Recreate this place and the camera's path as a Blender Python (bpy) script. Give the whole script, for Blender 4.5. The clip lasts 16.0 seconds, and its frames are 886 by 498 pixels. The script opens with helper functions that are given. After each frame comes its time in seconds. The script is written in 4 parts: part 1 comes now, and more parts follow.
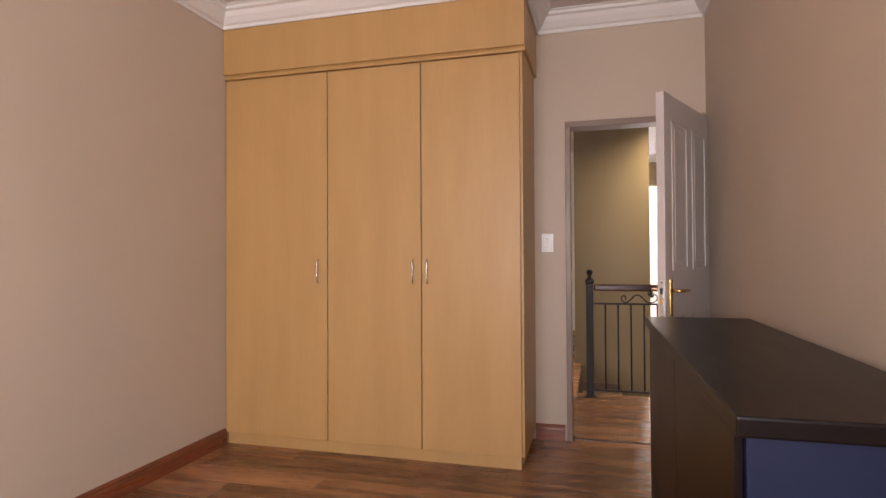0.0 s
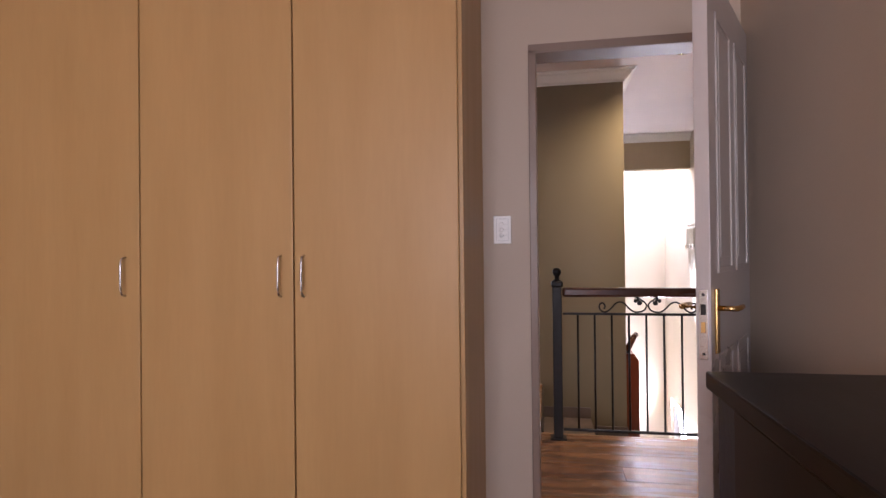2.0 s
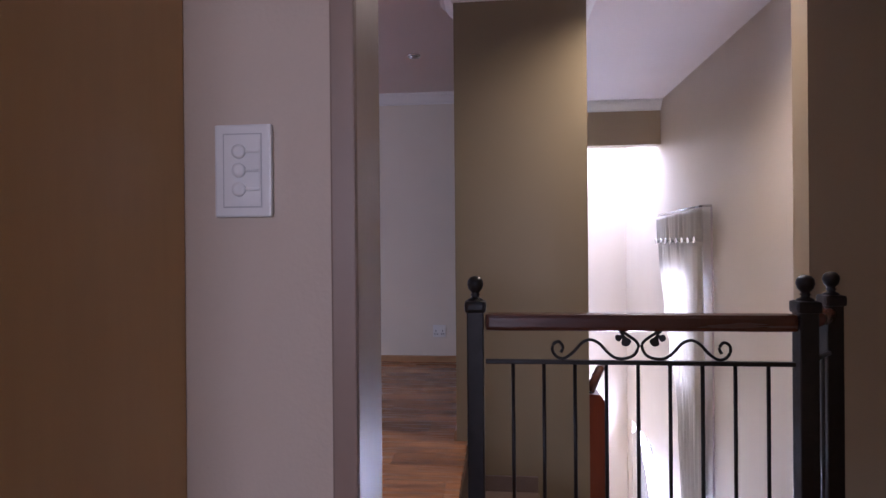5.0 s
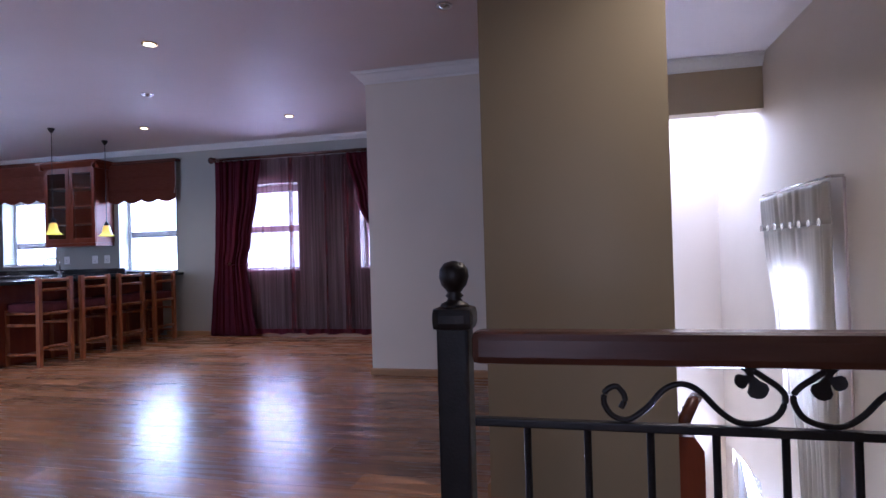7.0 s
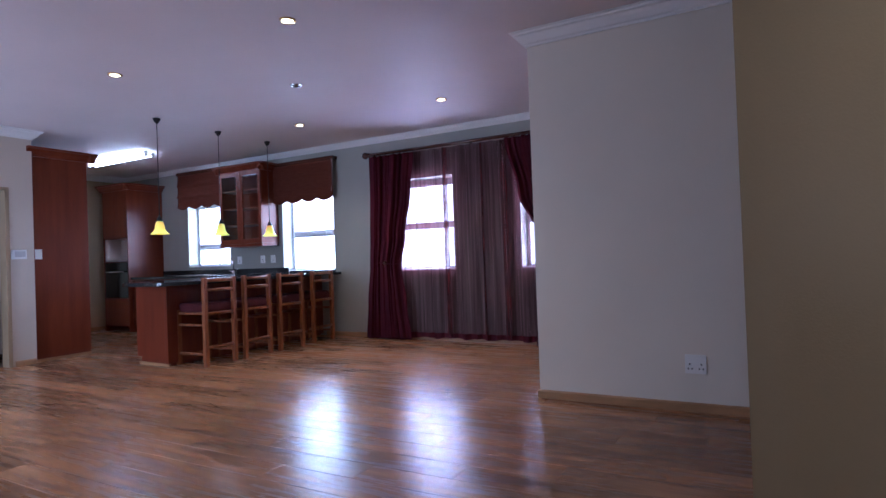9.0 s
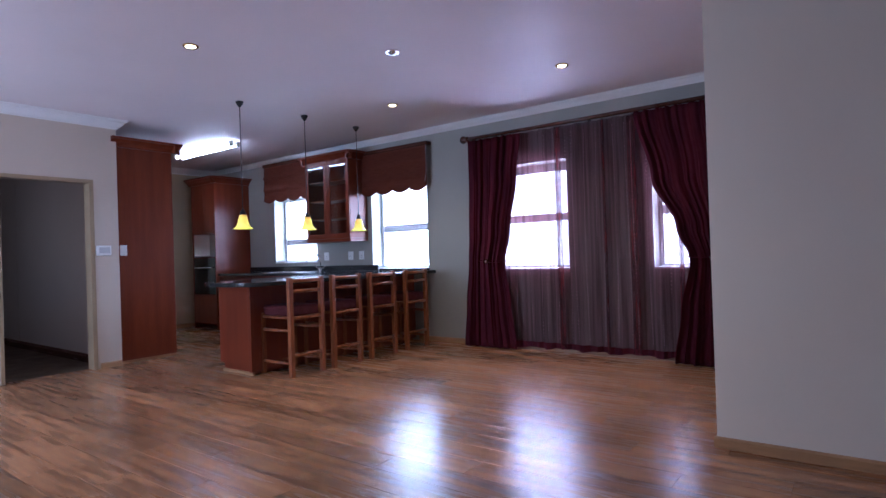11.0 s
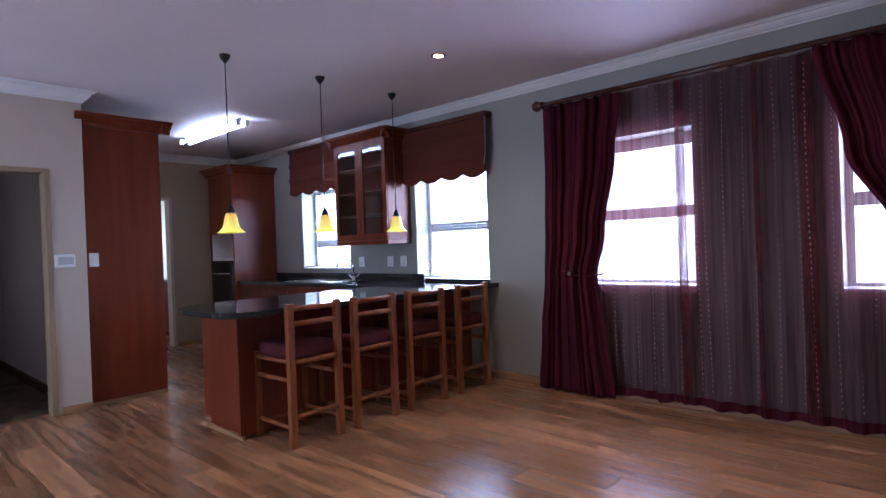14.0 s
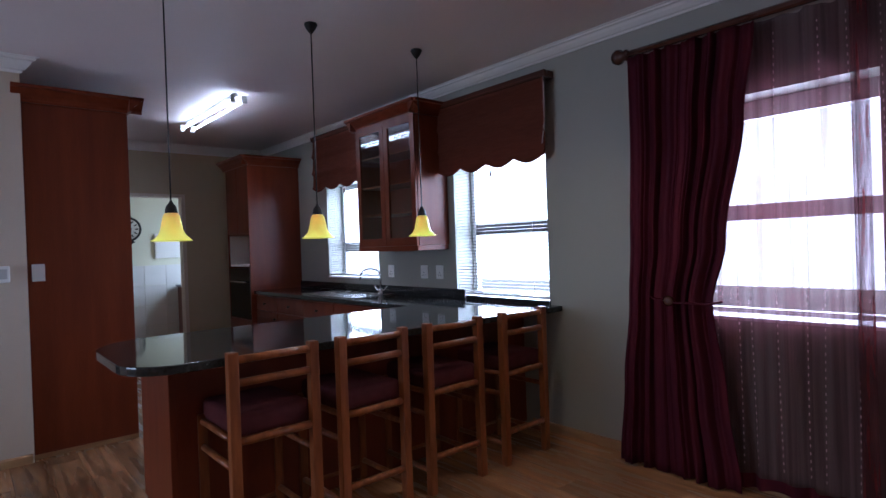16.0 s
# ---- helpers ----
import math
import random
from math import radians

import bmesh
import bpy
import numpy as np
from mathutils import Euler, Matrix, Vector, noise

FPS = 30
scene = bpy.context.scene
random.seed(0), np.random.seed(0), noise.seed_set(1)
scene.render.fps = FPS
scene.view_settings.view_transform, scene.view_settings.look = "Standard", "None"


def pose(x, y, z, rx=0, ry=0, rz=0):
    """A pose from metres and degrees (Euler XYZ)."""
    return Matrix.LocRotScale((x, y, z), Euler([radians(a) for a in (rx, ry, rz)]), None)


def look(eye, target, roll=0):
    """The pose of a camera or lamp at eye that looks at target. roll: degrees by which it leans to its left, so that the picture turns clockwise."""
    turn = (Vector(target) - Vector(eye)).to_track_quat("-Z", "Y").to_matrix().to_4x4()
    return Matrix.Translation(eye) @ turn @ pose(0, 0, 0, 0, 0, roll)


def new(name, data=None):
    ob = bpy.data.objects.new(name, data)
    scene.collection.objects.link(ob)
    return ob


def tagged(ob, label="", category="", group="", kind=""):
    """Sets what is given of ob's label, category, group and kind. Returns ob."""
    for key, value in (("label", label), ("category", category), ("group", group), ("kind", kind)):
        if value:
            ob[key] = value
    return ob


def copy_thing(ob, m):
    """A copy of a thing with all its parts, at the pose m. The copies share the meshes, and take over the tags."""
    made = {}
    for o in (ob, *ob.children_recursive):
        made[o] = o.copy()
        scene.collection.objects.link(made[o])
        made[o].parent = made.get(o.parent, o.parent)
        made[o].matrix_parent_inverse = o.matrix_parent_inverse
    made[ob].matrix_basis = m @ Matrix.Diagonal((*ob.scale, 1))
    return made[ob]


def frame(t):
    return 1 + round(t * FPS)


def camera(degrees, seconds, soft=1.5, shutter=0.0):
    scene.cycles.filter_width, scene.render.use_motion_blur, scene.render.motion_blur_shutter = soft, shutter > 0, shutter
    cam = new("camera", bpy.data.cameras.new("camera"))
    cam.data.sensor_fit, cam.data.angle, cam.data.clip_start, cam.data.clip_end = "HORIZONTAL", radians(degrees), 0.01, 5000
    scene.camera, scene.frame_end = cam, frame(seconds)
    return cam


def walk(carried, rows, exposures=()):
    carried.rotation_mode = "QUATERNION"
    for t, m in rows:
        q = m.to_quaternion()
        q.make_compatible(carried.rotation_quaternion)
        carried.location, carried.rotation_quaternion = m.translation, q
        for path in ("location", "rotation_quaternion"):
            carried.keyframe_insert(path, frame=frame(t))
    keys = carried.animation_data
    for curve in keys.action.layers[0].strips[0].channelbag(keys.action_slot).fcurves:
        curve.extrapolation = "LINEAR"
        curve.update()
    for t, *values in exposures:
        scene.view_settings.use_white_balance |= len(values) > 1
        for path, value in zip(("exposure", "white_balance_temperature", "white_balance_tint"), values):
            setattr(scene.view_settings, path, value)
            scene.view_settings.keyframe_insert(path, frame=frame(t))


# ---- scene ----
cam = camera(76.0, 16.0)
PATH = [
    (0, (1.445, 1.02, 1.174), (0.918, 2.949, 1.203), -0.3),
    (0.5, (1.402, 1.313, 1.186), (0.905, 3.25, 1.205), -0.5),
    (1, (1.367, 1.61, 1.201), (0.905, 3.556, 1.207), -0.5),
    (1.5, (1.339, 1.977, 1.196), (0.937, 3.936, 1.194), -0.6),
    (2, (1.317, 2.318, 1.167), (0.956, 4.285, 1.181), -0.6),
    (2.5, (1.307, 2.642, 1.175), (0.984, 4.616, 1.181), -0.3),
    (3, (1.317, 2.958, 1.163), (1.056, 4.941, 1.166), -0.3),
    (3.5, (1.349, 3.255, 1.163), (1.13, 5.243, 1.162), -0.4),
    (4, (1.37, 3.553, 1.165), (1.182, 5.544, 1.162), -0.4),
    (6.3, (1.563, 4.597, 1.119), (1.294, 6.578, 1.124), -1.5),
    (6.5, (1.57, 4.7, 1.097), (1.258, 6.676, 1.108), -1.5),
    (7, (1.592, 4.944, 1.08), (1.135, 6.891, 1.097), -1.6),
    (7.5, (1.563, 5.159, 1.072), (0.947, 7.061, 1.09), -1.8),
    (8, (1.477, 5.367, 1.072), (0.731, 7.223, 1.094), -1.8),
    (8.5, (1.368, 5.551, 1.071), (0.495, 7.35, 1.095), -1.9),
    (9, (1.229, 5.742, 1.087), (0.26, 7.491, 1.112), -2.1),
    (9.5, (1.068, 5.892, 1.088), (0.029, 7.601, 1.114), -2.0),
    (12, (0.077, 6.75, 1.196), (-1.202, 8.288, 1.2), -2.0),
    (12.5, (-0.103, 6.971, 1.224), (-1.409, 8.485, 1.226), -2.0),
    (13, (-0.278, 7.217, 1.249), (-1.604, 8.714, 1.246), -2.0),
    (13.5, (-0.477, 7.47, 1.27), (-1.816, 8.956, 1.262), -2.1),
    (14, (-0.655, 7.75, 1.293), (-2.012, 9.219, 1.283), -2.1),
    (14.5, (-0.852, 8.049, 1.32), (-2.244, 9.485, 1.31), -2.1),
    (15, (-1.057, 8.336, 1.355), (-2.502, 9.718, 1.339), -2.0),
    (15.5, (-1.267, 8.618, 1.361), (-2.748, 9.962, 1.347), -2.0),
    (16, (-1.487, 8.91, 1.379), (-3.008, 10.209, 1.365), -2.0),
]
EXPOSURES = [(0.0, 0.9, 6150, 17), (2.0, 0.5, 5700, 23), (4.2, 0.2, 5300, 28), (6.5, 0.0, 4650, 26), (7.6, -0.18, 4700, 24), (8.5, -0.1, 4650, 21), (9.5, 0.12, 4600, 20), (12.0, 0.06, 4700, 20), (14.0, -0.1, 4800, 19), (15.0, -0.2, 4900, 17), (16.0, -0.66, 4950, 15)]
walk(cam, [(t, look(eye, target, roll)) for t, eye, target, roll in PATH], EXPOSURES)

# ---- world and large lights ----
world = bpy.data.worlds.new("sky")
scene.world = world
world.use_nodes = True
wn = world.node_tree.nodes
sky = wn.new("ShaderNodeTexSky")
sky.sky_type, sky.sun_disc = "NISHITA", False
sky.sun_elevation, sky.sun_rotation = radians(69), radians(40)
wn["Background"].inputs["Strength"].default_value = 0.15
world.node_tree.links.new(sky.outputs[0], wn["Background"].inputs["Color"])


def lamp(name, kind, m, energy, color, **more):
    data = bpy.data.lights.new(name, kind)
    data.energy, data.color = energy, color
    if kind == "AREA":
        data.shape, data.size, data.size_y = "RECTANGLE", more["w"], more["h"]
    elif kind == "SUN":
        data.angle = more["angle"]
    else:
        data.shadow_soft_size = more["radius"]
        if kind == "SPOT":
            data.spot_size, data.spot_blend = more["cone"], 1.0
    ob = new(name, data)
    ob.matrix_world = m
    return ob


DAY = (0.86, 0.93, 1.0)
lamp("sun", "SUN", look((5, 6, 20), (0, 0, 0)), 3.5, (1.0, 0.95, 0.88), angle=radians(0.6))
# daylight standing in the openings of the real windows
for wx, wz, ww, wh, e in ((-4.68, 1.52, 1.25, 1.3, 115), (-6.86, 1.58, 1.25, 1.2, 95), (-2.68, 1.55, 1.15, 1.35, 130), (-0.9, 1.55, 0.9, 1.35, 75)):
    lamp("window_light", "AREA", look((wx, 12.46, wz), (wx, 11, wz)), e, DAY, w=ww, h=wh)
lamp("south_window_light", "AREA", look((-5.1, 4.77, 1.45), (-4.6, 6.5, 1.2)), 100, (0.90, 0.95, 1.0), w=1.65, h=1.4)
lamp("bedroom_window_light", "AREA", look((1.02, -1.66, 1.5), (1.02, 0, 1.4)), 64, (1.0, 0.92, 0.86), w=1.6, h=1.25)
# fill lamp in an added, unseen east opening; brightens west wall and wardrobe side
lamp("bedroom_side_fill_light", "AREA", look((2.14, -0.35, 1.5), (0, -0.35, 1.4)), 32, (1.0, 0.92, 0.86), w=1.6, h=1.25)
lamp("stair_skylight", "AREA", look((2.62, 11.4, 2.98), (2.62, 9.9, 0)), 140, (0.97, 0.98, 1.0), w=1.05, h=1.1)
lamp("stair_side_window_light", "AREA", look((3.31, 9.71, 0.4), (2, 9.71, 0.2)), 70, (0.95, 0.97, 1.0), w=0.74, h=1.02)
# fill lamp added at the stair foot to lift the lower stairwell
lamp("stair_foot_fill_light", "AREA", look((3.31, 11.3, -1.75), (2.0, 10.6, -1.2)), 180, (0.97, 0.97, 1.0), w=1.0, h=1.1)
lamp("scullery_window_light", "AREA", look((-10.0, 12.3, 1.6), (-10.2, 10.5, 1.2)), 26, (0.95, 1.0, 0.93), w=1.1, h=1.0)
# fill lamp in an added, unseen opening so the side room isn't black
lamp("dark_room_fill_light", "AREA", look((-7.5, 6.96, 1.5), (-7.5, 9.0, 1.2)), 3, (0.95, 0.9, 0.95), w=1.1, h=1.0)

# ---- materials ----


def shader(name):
    m = bpy.data.materials.new(name)
    m.use_nodes = True
    n = m.node_tree.nodes
    return m, n, m.node_tree.links, n["Principled BSDF"]


def mat(name, col, rough=0.5, metal=0.0, var=0.12, scale=3.0, fine=90.0, bump=0.05, stretch=(1, 1, 1), spec=0.5, col2=None, pieces=0.0, rvar=0.1, sheen=0.0, coat=0.0, island=False):
    """A surface with broad and fine variation of colour, gloss and relief, at real size."""
    m, n, k, b = shader(name)
    tc, mp = n.new("ShaderNodeTexCoord"), n.new("ShaderNodeMapping")
    mp.inputs["Scale"].default_value = stretch
    if pieces:
        info, mul, add = n.new("ShaderNodeNewGeometry" if island else "ShaderNodeObjectInfo"), n.new("ShaderNodeMath"), n.new("ShaderNodeVectorMath")
        rnd = info.outputs["Random Per Island" if island else "Random"]
        mul.operation, mul.inputs[1].default_value = "MULTIPLY", 37.0
        k.new(rnd, mul.inputs[0])
        k.new(tc.outputs["Object"], add.inputs[0])
        k.new(mul.outputs[0], add.inputs[1])
        k.new(add.outputs[0], mp.inputs["Vector"])
    else:
        k.new(tc.outputs["Object"], mp.inputs["Vector"])
    big, small = n.new("ShaderNodeTexNoise"), n.new("ShaderNodeTexNoise")
    big.inputs["Scale"].default_value, big.inputs["Detail"].default_value = scale, 5
    small.inputs["Scale"].default_value, small.inputs["Detail"].default_value = fine, 3
    k.new(mp.outputs[0], big.inputs["Vector"])
    k.new(mp.outputs[0], small.inputs["Vector"])
    ramp = n.new("ShaderNodeMapRange")
    ramp.inputs["From Min"].default_value, ramp.inputs["From Max"].default_value = 0.3, 0.7
    k.new(big.outputs["Fac"], ramp.inputs["Value"])
    mix = n.new("ShaderNodeMix")
    mix.data_type = "RGBA"
    c2 = col2 or tuple(c * (1 - 2 * var) for c in col)
    mix.inputs["A"].default_value, mix.inputs["B"].default_value = (*col, 1), (*c2, 1)
    k.new(ramp.outputs[0], mix.inputs["Factor"])
    mix2 = n.new("ShaderNodeMix")
    mix2.data_type, mix2.blend_type = "RGBA", "MULTIPLY"
    fr = n.new("ShaderNodeMapRange")
    fr.inputs["To Min"].default_value, fr.inputs["To Max"].default_value = 1 - var, 1 + var * 0.6
    k.new(small.outputs["Fac"], fr.inputs["Value"])
    k.new(mix.outputs["Result"], mix2.inputs["A"])
    k.new(fr.outputs[0], mix2.inputs["B"])
    mix2.inputs["Factor"].default_value = 1.0
    out = mix2.outputs["Result"]
    if pieces:
        hsv, vr = n.new("ShaderNodeHueSaturation"), n.new("ShaderNodeMapRange")
        vr.inputs["To Min"].default_value, vr.inputs["To Max"].default_value = 1 - pieces, 1 + pieces
        k.new(rnd, vr.inputs["Value"])
        k.new(vr.outputs[0], hsv.inputs["Value"])
        k.new(out, hsv.inputs["Color"])
        out = hsv.outputs[0]
    k.new(out, b.inputs["Base Color"])
    rr = n.new("ShaderNodeMapRange")
    rr.inputs["To Min"].default_value, rr.inputs["To Max"].default_value = max(0.02, rough - rvar), min(1, rough + rvar)
    k.new(big.outputs["Fac"], rr.inputs["Value"])
    k.new(rr.outputs[0], b.inputs["Roughness"])
    if bump:
        bp = n.new("ShaderNodeBump")
        bp.inputs["Strength"].default_value, bp.inputs["Distance"].default_value = bump, 0.01
        k.new(small.outputs["Fac"], bp.inputs["Height"])
        k.new(bp.outputs[0], b.inputs["Normal"])
    b.inputs["Metallic"].default_value = metal
    b.inputs["Specular IOR Level"].default_value = spec
    b.inputs["Sheen Weight"].default_value = sheen
    b.inputs["Coat Weight"].default_value = coat
    return m


def glow(name, col, strength):
    m, n, k, b = shader(name)
    b.inputs["Base Color"].default_value = (*col, 1)
    b.inputs["Emission Color"].default_value = (*col, 1)
    b.inputs["Emission Strength"].default_value = strength
    return m


def clear_glass(name, tint=(1, 1, 1), gloss=1.0):
    """A thin pane: seen through, with a mirror sheen that grows towards grazing."""
    m, n, k, b = shader(name)
    n.remove(b)
    tr, gl, mix, lw = n.new("ShaderNodeBsdfTransparent"), n.new("ShaderNodeBsdfGlossy"), n.new("ShaderNodeMixShader"), n.new("ShaderNodeLayerWeight")
    tr.inputs[0].default_value, gl.inputs["Roughness"].default_value = (*tint, 1), 0.02
    pw, ad = n.new("ShaderNodeMath"), n.new("ShaderNodeMath")
    pw.operation, pw.inputs[1].default_value = "POWER", 4.0
    ad.operation, ad.inputs[1].default_value, ad.inputs[2].default_value = "MULTIPLY_ADD", 0.9 * gloss, 0.035 * gloss
    k.new(lw.outputs["Facing"], pw.inputs[0])
    k.new(pw.outputs[0], ad.inputs[0])
    k.new(ad.outputs[0], mix.inputs[0])
    k.new(tr.outputs[0], mix.inputs[1])
    k.new(gl.outputs[0], mix.inputs[2])
    k.new(mix.outputs[0], n["Material Output"].inputs["Surface"])
    return m


def cloth(name, col, col2, see=0.0, through_light=0.3, stretch=(60, 1, 3), scale=1.0, tint=(1, 1, 1), gloss=0.12):
    """Woven cloth; see: how much of the picture behind comes through the weave."""
    m, n, k, b = shader(name)
    n.remove(b)
    tc, mp, ns = n.new("ShaderNodeTexCoord"), n.new("ShaderNodeMapping"), n.new("ShaderNodeTexNoise")
    mp.inputs["Scale"].default_value = stretch
    ns.inputs["Scale"].default_value, ns.inputs["Detail"].default_value = scale, 4
    k.new(tc.outputs["Object"], mp.inputs[0])
    k.new(mp.outputs[0], ns.inputs["Vector"])
    mix = n.new("ShaderNodeMix")
    mix.data_type = "RGBA"
    mix.inputs["A"].default_value, mix.inputs["B"].default_value = (*col, 1), (*col2, 1)
    k.new(ns.outputs["Fac"], mix.inputs["Factor"])
    df, tl, gl = n.new("ShaderNodeBsdfDiffuse"), n.new("ShaderNodeBsdfTranslucent"), n.new("ShaderNodeBsdfGlossy")
    gl.inputs["Roughness"].default_value = 0.45
    for s in (df, tl, gl):
        k.new(mix.outputs["Result"], s.inputs["Color"])
    bp = n.new("ShaderNodeBump")
    bp.inputs["Strength"].default_value, bp.inputs["Distance"].default_value = 0.2, 0.003
    k.new(ns.outputs["Fac"], bp.inputs["Height"])
    k.new(bp.outputs[0], df.inputs["Normal"])
    m1, m2 = n.new("ShaderNodeMixShader"), n.new("ShaderNodeMixShader")
    m1.inputs[0].default_value, m2.inputs[0].default_value = through_light, gloss
    k.new(df.outputs[0], m1.inputs[1])
    k.new(tl.outputs[0], m1.inputs[2])
    k.new(m1.outputs[0], m2.inputs[1])
    k.new(gl.outputs[0], m2.inputs[2])
    out = m2.outputs[0]
    if see:
        tr, m3 = n.new("ShaderNodeBsdfTransparent"), n.new("ShaderNodeMixShader")
        tr.inputs[0].default_value = (*tint, 1)
        gather = n.new("ShaderNodeMapRange")
        gather.inputs["From Min"].default_value, gather.inputs["From Max"].default_value = 0.36, 0.64
        gather.inputs["To Min"].default_value, gather.inputs["To Max"].default_value = see - 0.2, see + 0.16
        k.new(ns.outputs["Fac"], gather.inputs["Value"])
        k.new(gather.outputs[0], m3.inputs[0])
        k.new(out, m3.inputs[1])
        k.new(tr.outputs[0], m3.inputs[2])
        out = m3.outputs[0]
    k.new(out, n["Material Output"].inputs["Surface"])
    return m


WALL = mat("wall_paint", (0.57, 0.485, 0.39), 0.5, var=0.03, scale=1.2, fine=160, bump=0.06, spec=0.35)
# wall paint darkened to olive beige; the pier's shade is in the colour
WALL_DIM = mat("dimmed_olive_beige_wall", (0.222, 0.18, 0.108), 0.45, var=0.03, scale=1.2, fine=160, bump=0.06, spec=0.4)
WALL_TAN = mat("tan_wall_paint", (0.42, 0.34, 0.22), 0.45, var=0.03, scale=1.2, fine=160, bump=0.06, spec=0.4)
# wall paint made paler for the block; daylight on it is in the colour
WALL_LIT = mat("brightened_cream_wall", (0.72, 0.66, 0.56), 0.45, var=0.03, scale=1.2, fine=160, bump=0.06, spec=0.4)
# same wall paint again, its tone shifted to carry the stairwell's light
WALL_STAIR_LIT = mat("stair_lit_wall_paint", (0.56, 0.49, 0.41), 0.42, var=0.03, scale=1.2, fine=160, bump=0.06, spec=0.45)
WALL_GREY = mat("sage_wall_paint", (0.33, 0.325, 0.285), 0.5, var=0.03, scale=1.2, fine=160, bump=0.06, spec=0.35)
WHITE = mat("white_paint", (0.8, 0.78, 0.75), 0.55, var=0.03, scale=1.5, fine=120, bump=0.03)
CORNICE = mat("cornice_paint", (0.8, 0.79, 0.77), 0.5, var=0.03, scale=2, fine=60, bump=0.04)
CEIL = mat("ceiling_paint", (0.72, 0.645, 0.635), 0.6, var=0.03, scale=1.1, fine=140, bump=0.05)
DOORWHITE = mat("door_enamel", (0.62, 0.58, 0.56), 0.3, var=0.03, scale=2, fine=40, bump=0.02)
FRAMETAN = mat("tan_door_frame_enamel", (0.34, 0.25, 0.145), 0.4, var=0.06, scale=3, fine=50, bump=0.03)
FRAMEGREY = mat("door_frame_enamel", (0.27, 0.195, 0.15), 0.4, var=0.05, scale=3, fine=50, bump=0.03)
FLOOR = mat("laminate_plank", (0.44, 0.222, 0.102), 0.27, var=0.26, scale=1.7, fine=16, bump=0.006, stretch=(1.0, 11, 1), col2=(0.145, 0.066, 0.029), pieces=0.33, rvar=0.05, spec=0.4)
FLOOR_REST = mat("laminate_plank_rest", (0.44, 0.222, 0.102), 0.27, var=0.26, scale=1.7, fine=16, bump=0.006, stretch=(1.0, 11, 1), col2=(0.145, 0.066, 0.029), pieces=0.33, rvar=0.05, spec=0.4, island=True)
SUBFLOOR = mat("dark_joint", (0.06, 0.035, 0.02), 0.8)
SKIRT = mat("red_brown_skirting", (0.25, 0.075, 0.03), 0.3, var=0.2, scale=2, fine=30, stretch=(2, 2, 14), col2=(0.15, 0.045, 0.02))
SKIRT_PALE = mat("pale_wood_skirting", (0.42, 0.24, 0.11), 0.4, var=0.15, scale=2, fine=30, stretch=(2, 2, 14))
MAPLE = mat("maple_veneer", (0.52, 0.325, 0.125), 0.42, var=0.06, scale=1.6, fine=14, bump=0.012, stretch=(5, 5, 0.6), col2=(0.475, 0.29, 0.105))
CHERRY = mat("cherry_wood", (0.175, 0.037, 0.013), 0.33, var=0.12, scale=1.6, fine=16, bump=0.004, stretch=(7, 7, 0.7), col2=(0.13, 0.026, 0.0105), rvar=0.03, spec=0.22)
PINE = mat("varnished_pine", (0.30, 0.10, 0.030), 0.36, var=0.2, scale=3.0, fine=24, bump=0.02, stretch=(9, 9, 1.6), col2=(0.155, 0.045, 0.014), spec=0.3)
GRANITE = mat("black_granite", (0.012, 0.013, 0.014), 0.07, var=0.3, scale=60, fine=300, bump=0.0, col2=(0.035, 0.036, 0.038), rvar=0.03)
IRON = mat("black_wrought_iron", (0.012, 0.010, 0.010), 0.42, metal=0.3, var=0.2, scale=30, fine=200, bump=0.08)
RAILWOOD = mat("dark_mahogany", (0.10, 0.035, 0.022), 0.25, var=0.2, scale=2, fine=16, stretch=(0.8, 9, 9))
BRASS = mat("polished_brass", (0.78, 0.52, 0.20), 0.2, metal=1.0, var=0.08, scale=12, fine=120, bump=0.02)
STEEL = mat("brushed_steel", (0.6, 0.6, 0.6), 0.25, metal=1.0, var=0.06, scale=9, fine=120)
CHROME = mat("chrome", (0.75, 0.75, 0.77), 0.1, metal=1.0, var=0.03)
NAVY = mat("navy_blue_board", (0.010, 0.018, 0.055), 0.3, var=0.15, scale=3, fine=50, spec=0.3)
DARKTOP = mat("dark_espresso_board", (0.008, 0.005, 0.005), 0.3, var=0.1, scale=3, fine=30, bump=0.01, stretch=(7, 1, 1), spec=0.15, rvar=0.03)
PLASTIC = mat("white_plastic", (0.78, 0.78, 0.76), 0.3, var=0.02, bump=0.0)
SEAT = mat("burgundy_upholstery", (0.10, 0.022, 0.024), 0.8, var=0.2, scale=8, fine=300, bump=0.25, spec=0.15)
BLACK = mat("black_oven_glass", (0.008, 0.008, 0.009), 0.08, var=0.1, bump=0)
TILE = mat("white_floor_tile", (0.62, 0.60, 0.58), 0.2, var=0.06, scale=4, fine=60, bump=0.01, pieces=0.05)
WALLTILE = mat("pale_wall_tile", (0.68, 0.68, 0.66), 0.2, var=0.04, scale=4, fine=60, bump=0.01, pieces=0.04)
STEPTILE = mat("taupe_tile", (0.17, 0.125, 0.10), 0.4, var=0.12, scale=6, fine=60)
ALU = mat("white_window_frame", (0.75, 0.75, 0.76), 0.35, var=0.03, bump=0.01)
FRAME_DARK = mat("bronze_window_bar", (0.16, 0.13, 0.12), 0.4, var=0.05)
# slats coloured dark to stand in for their shade against the bright window
SLAT_BACKLIT = mat("backlit_blind_slat", (0.10, 0.085, 0.075), 0.45, var=0.05, bump=0.01)
PLATE_GREY = mat("grey_plastic", (0.5, 0.5, 0.5), 0.35, var=0.02, bump=0.0)
PANE = clear_glass("window_glass")
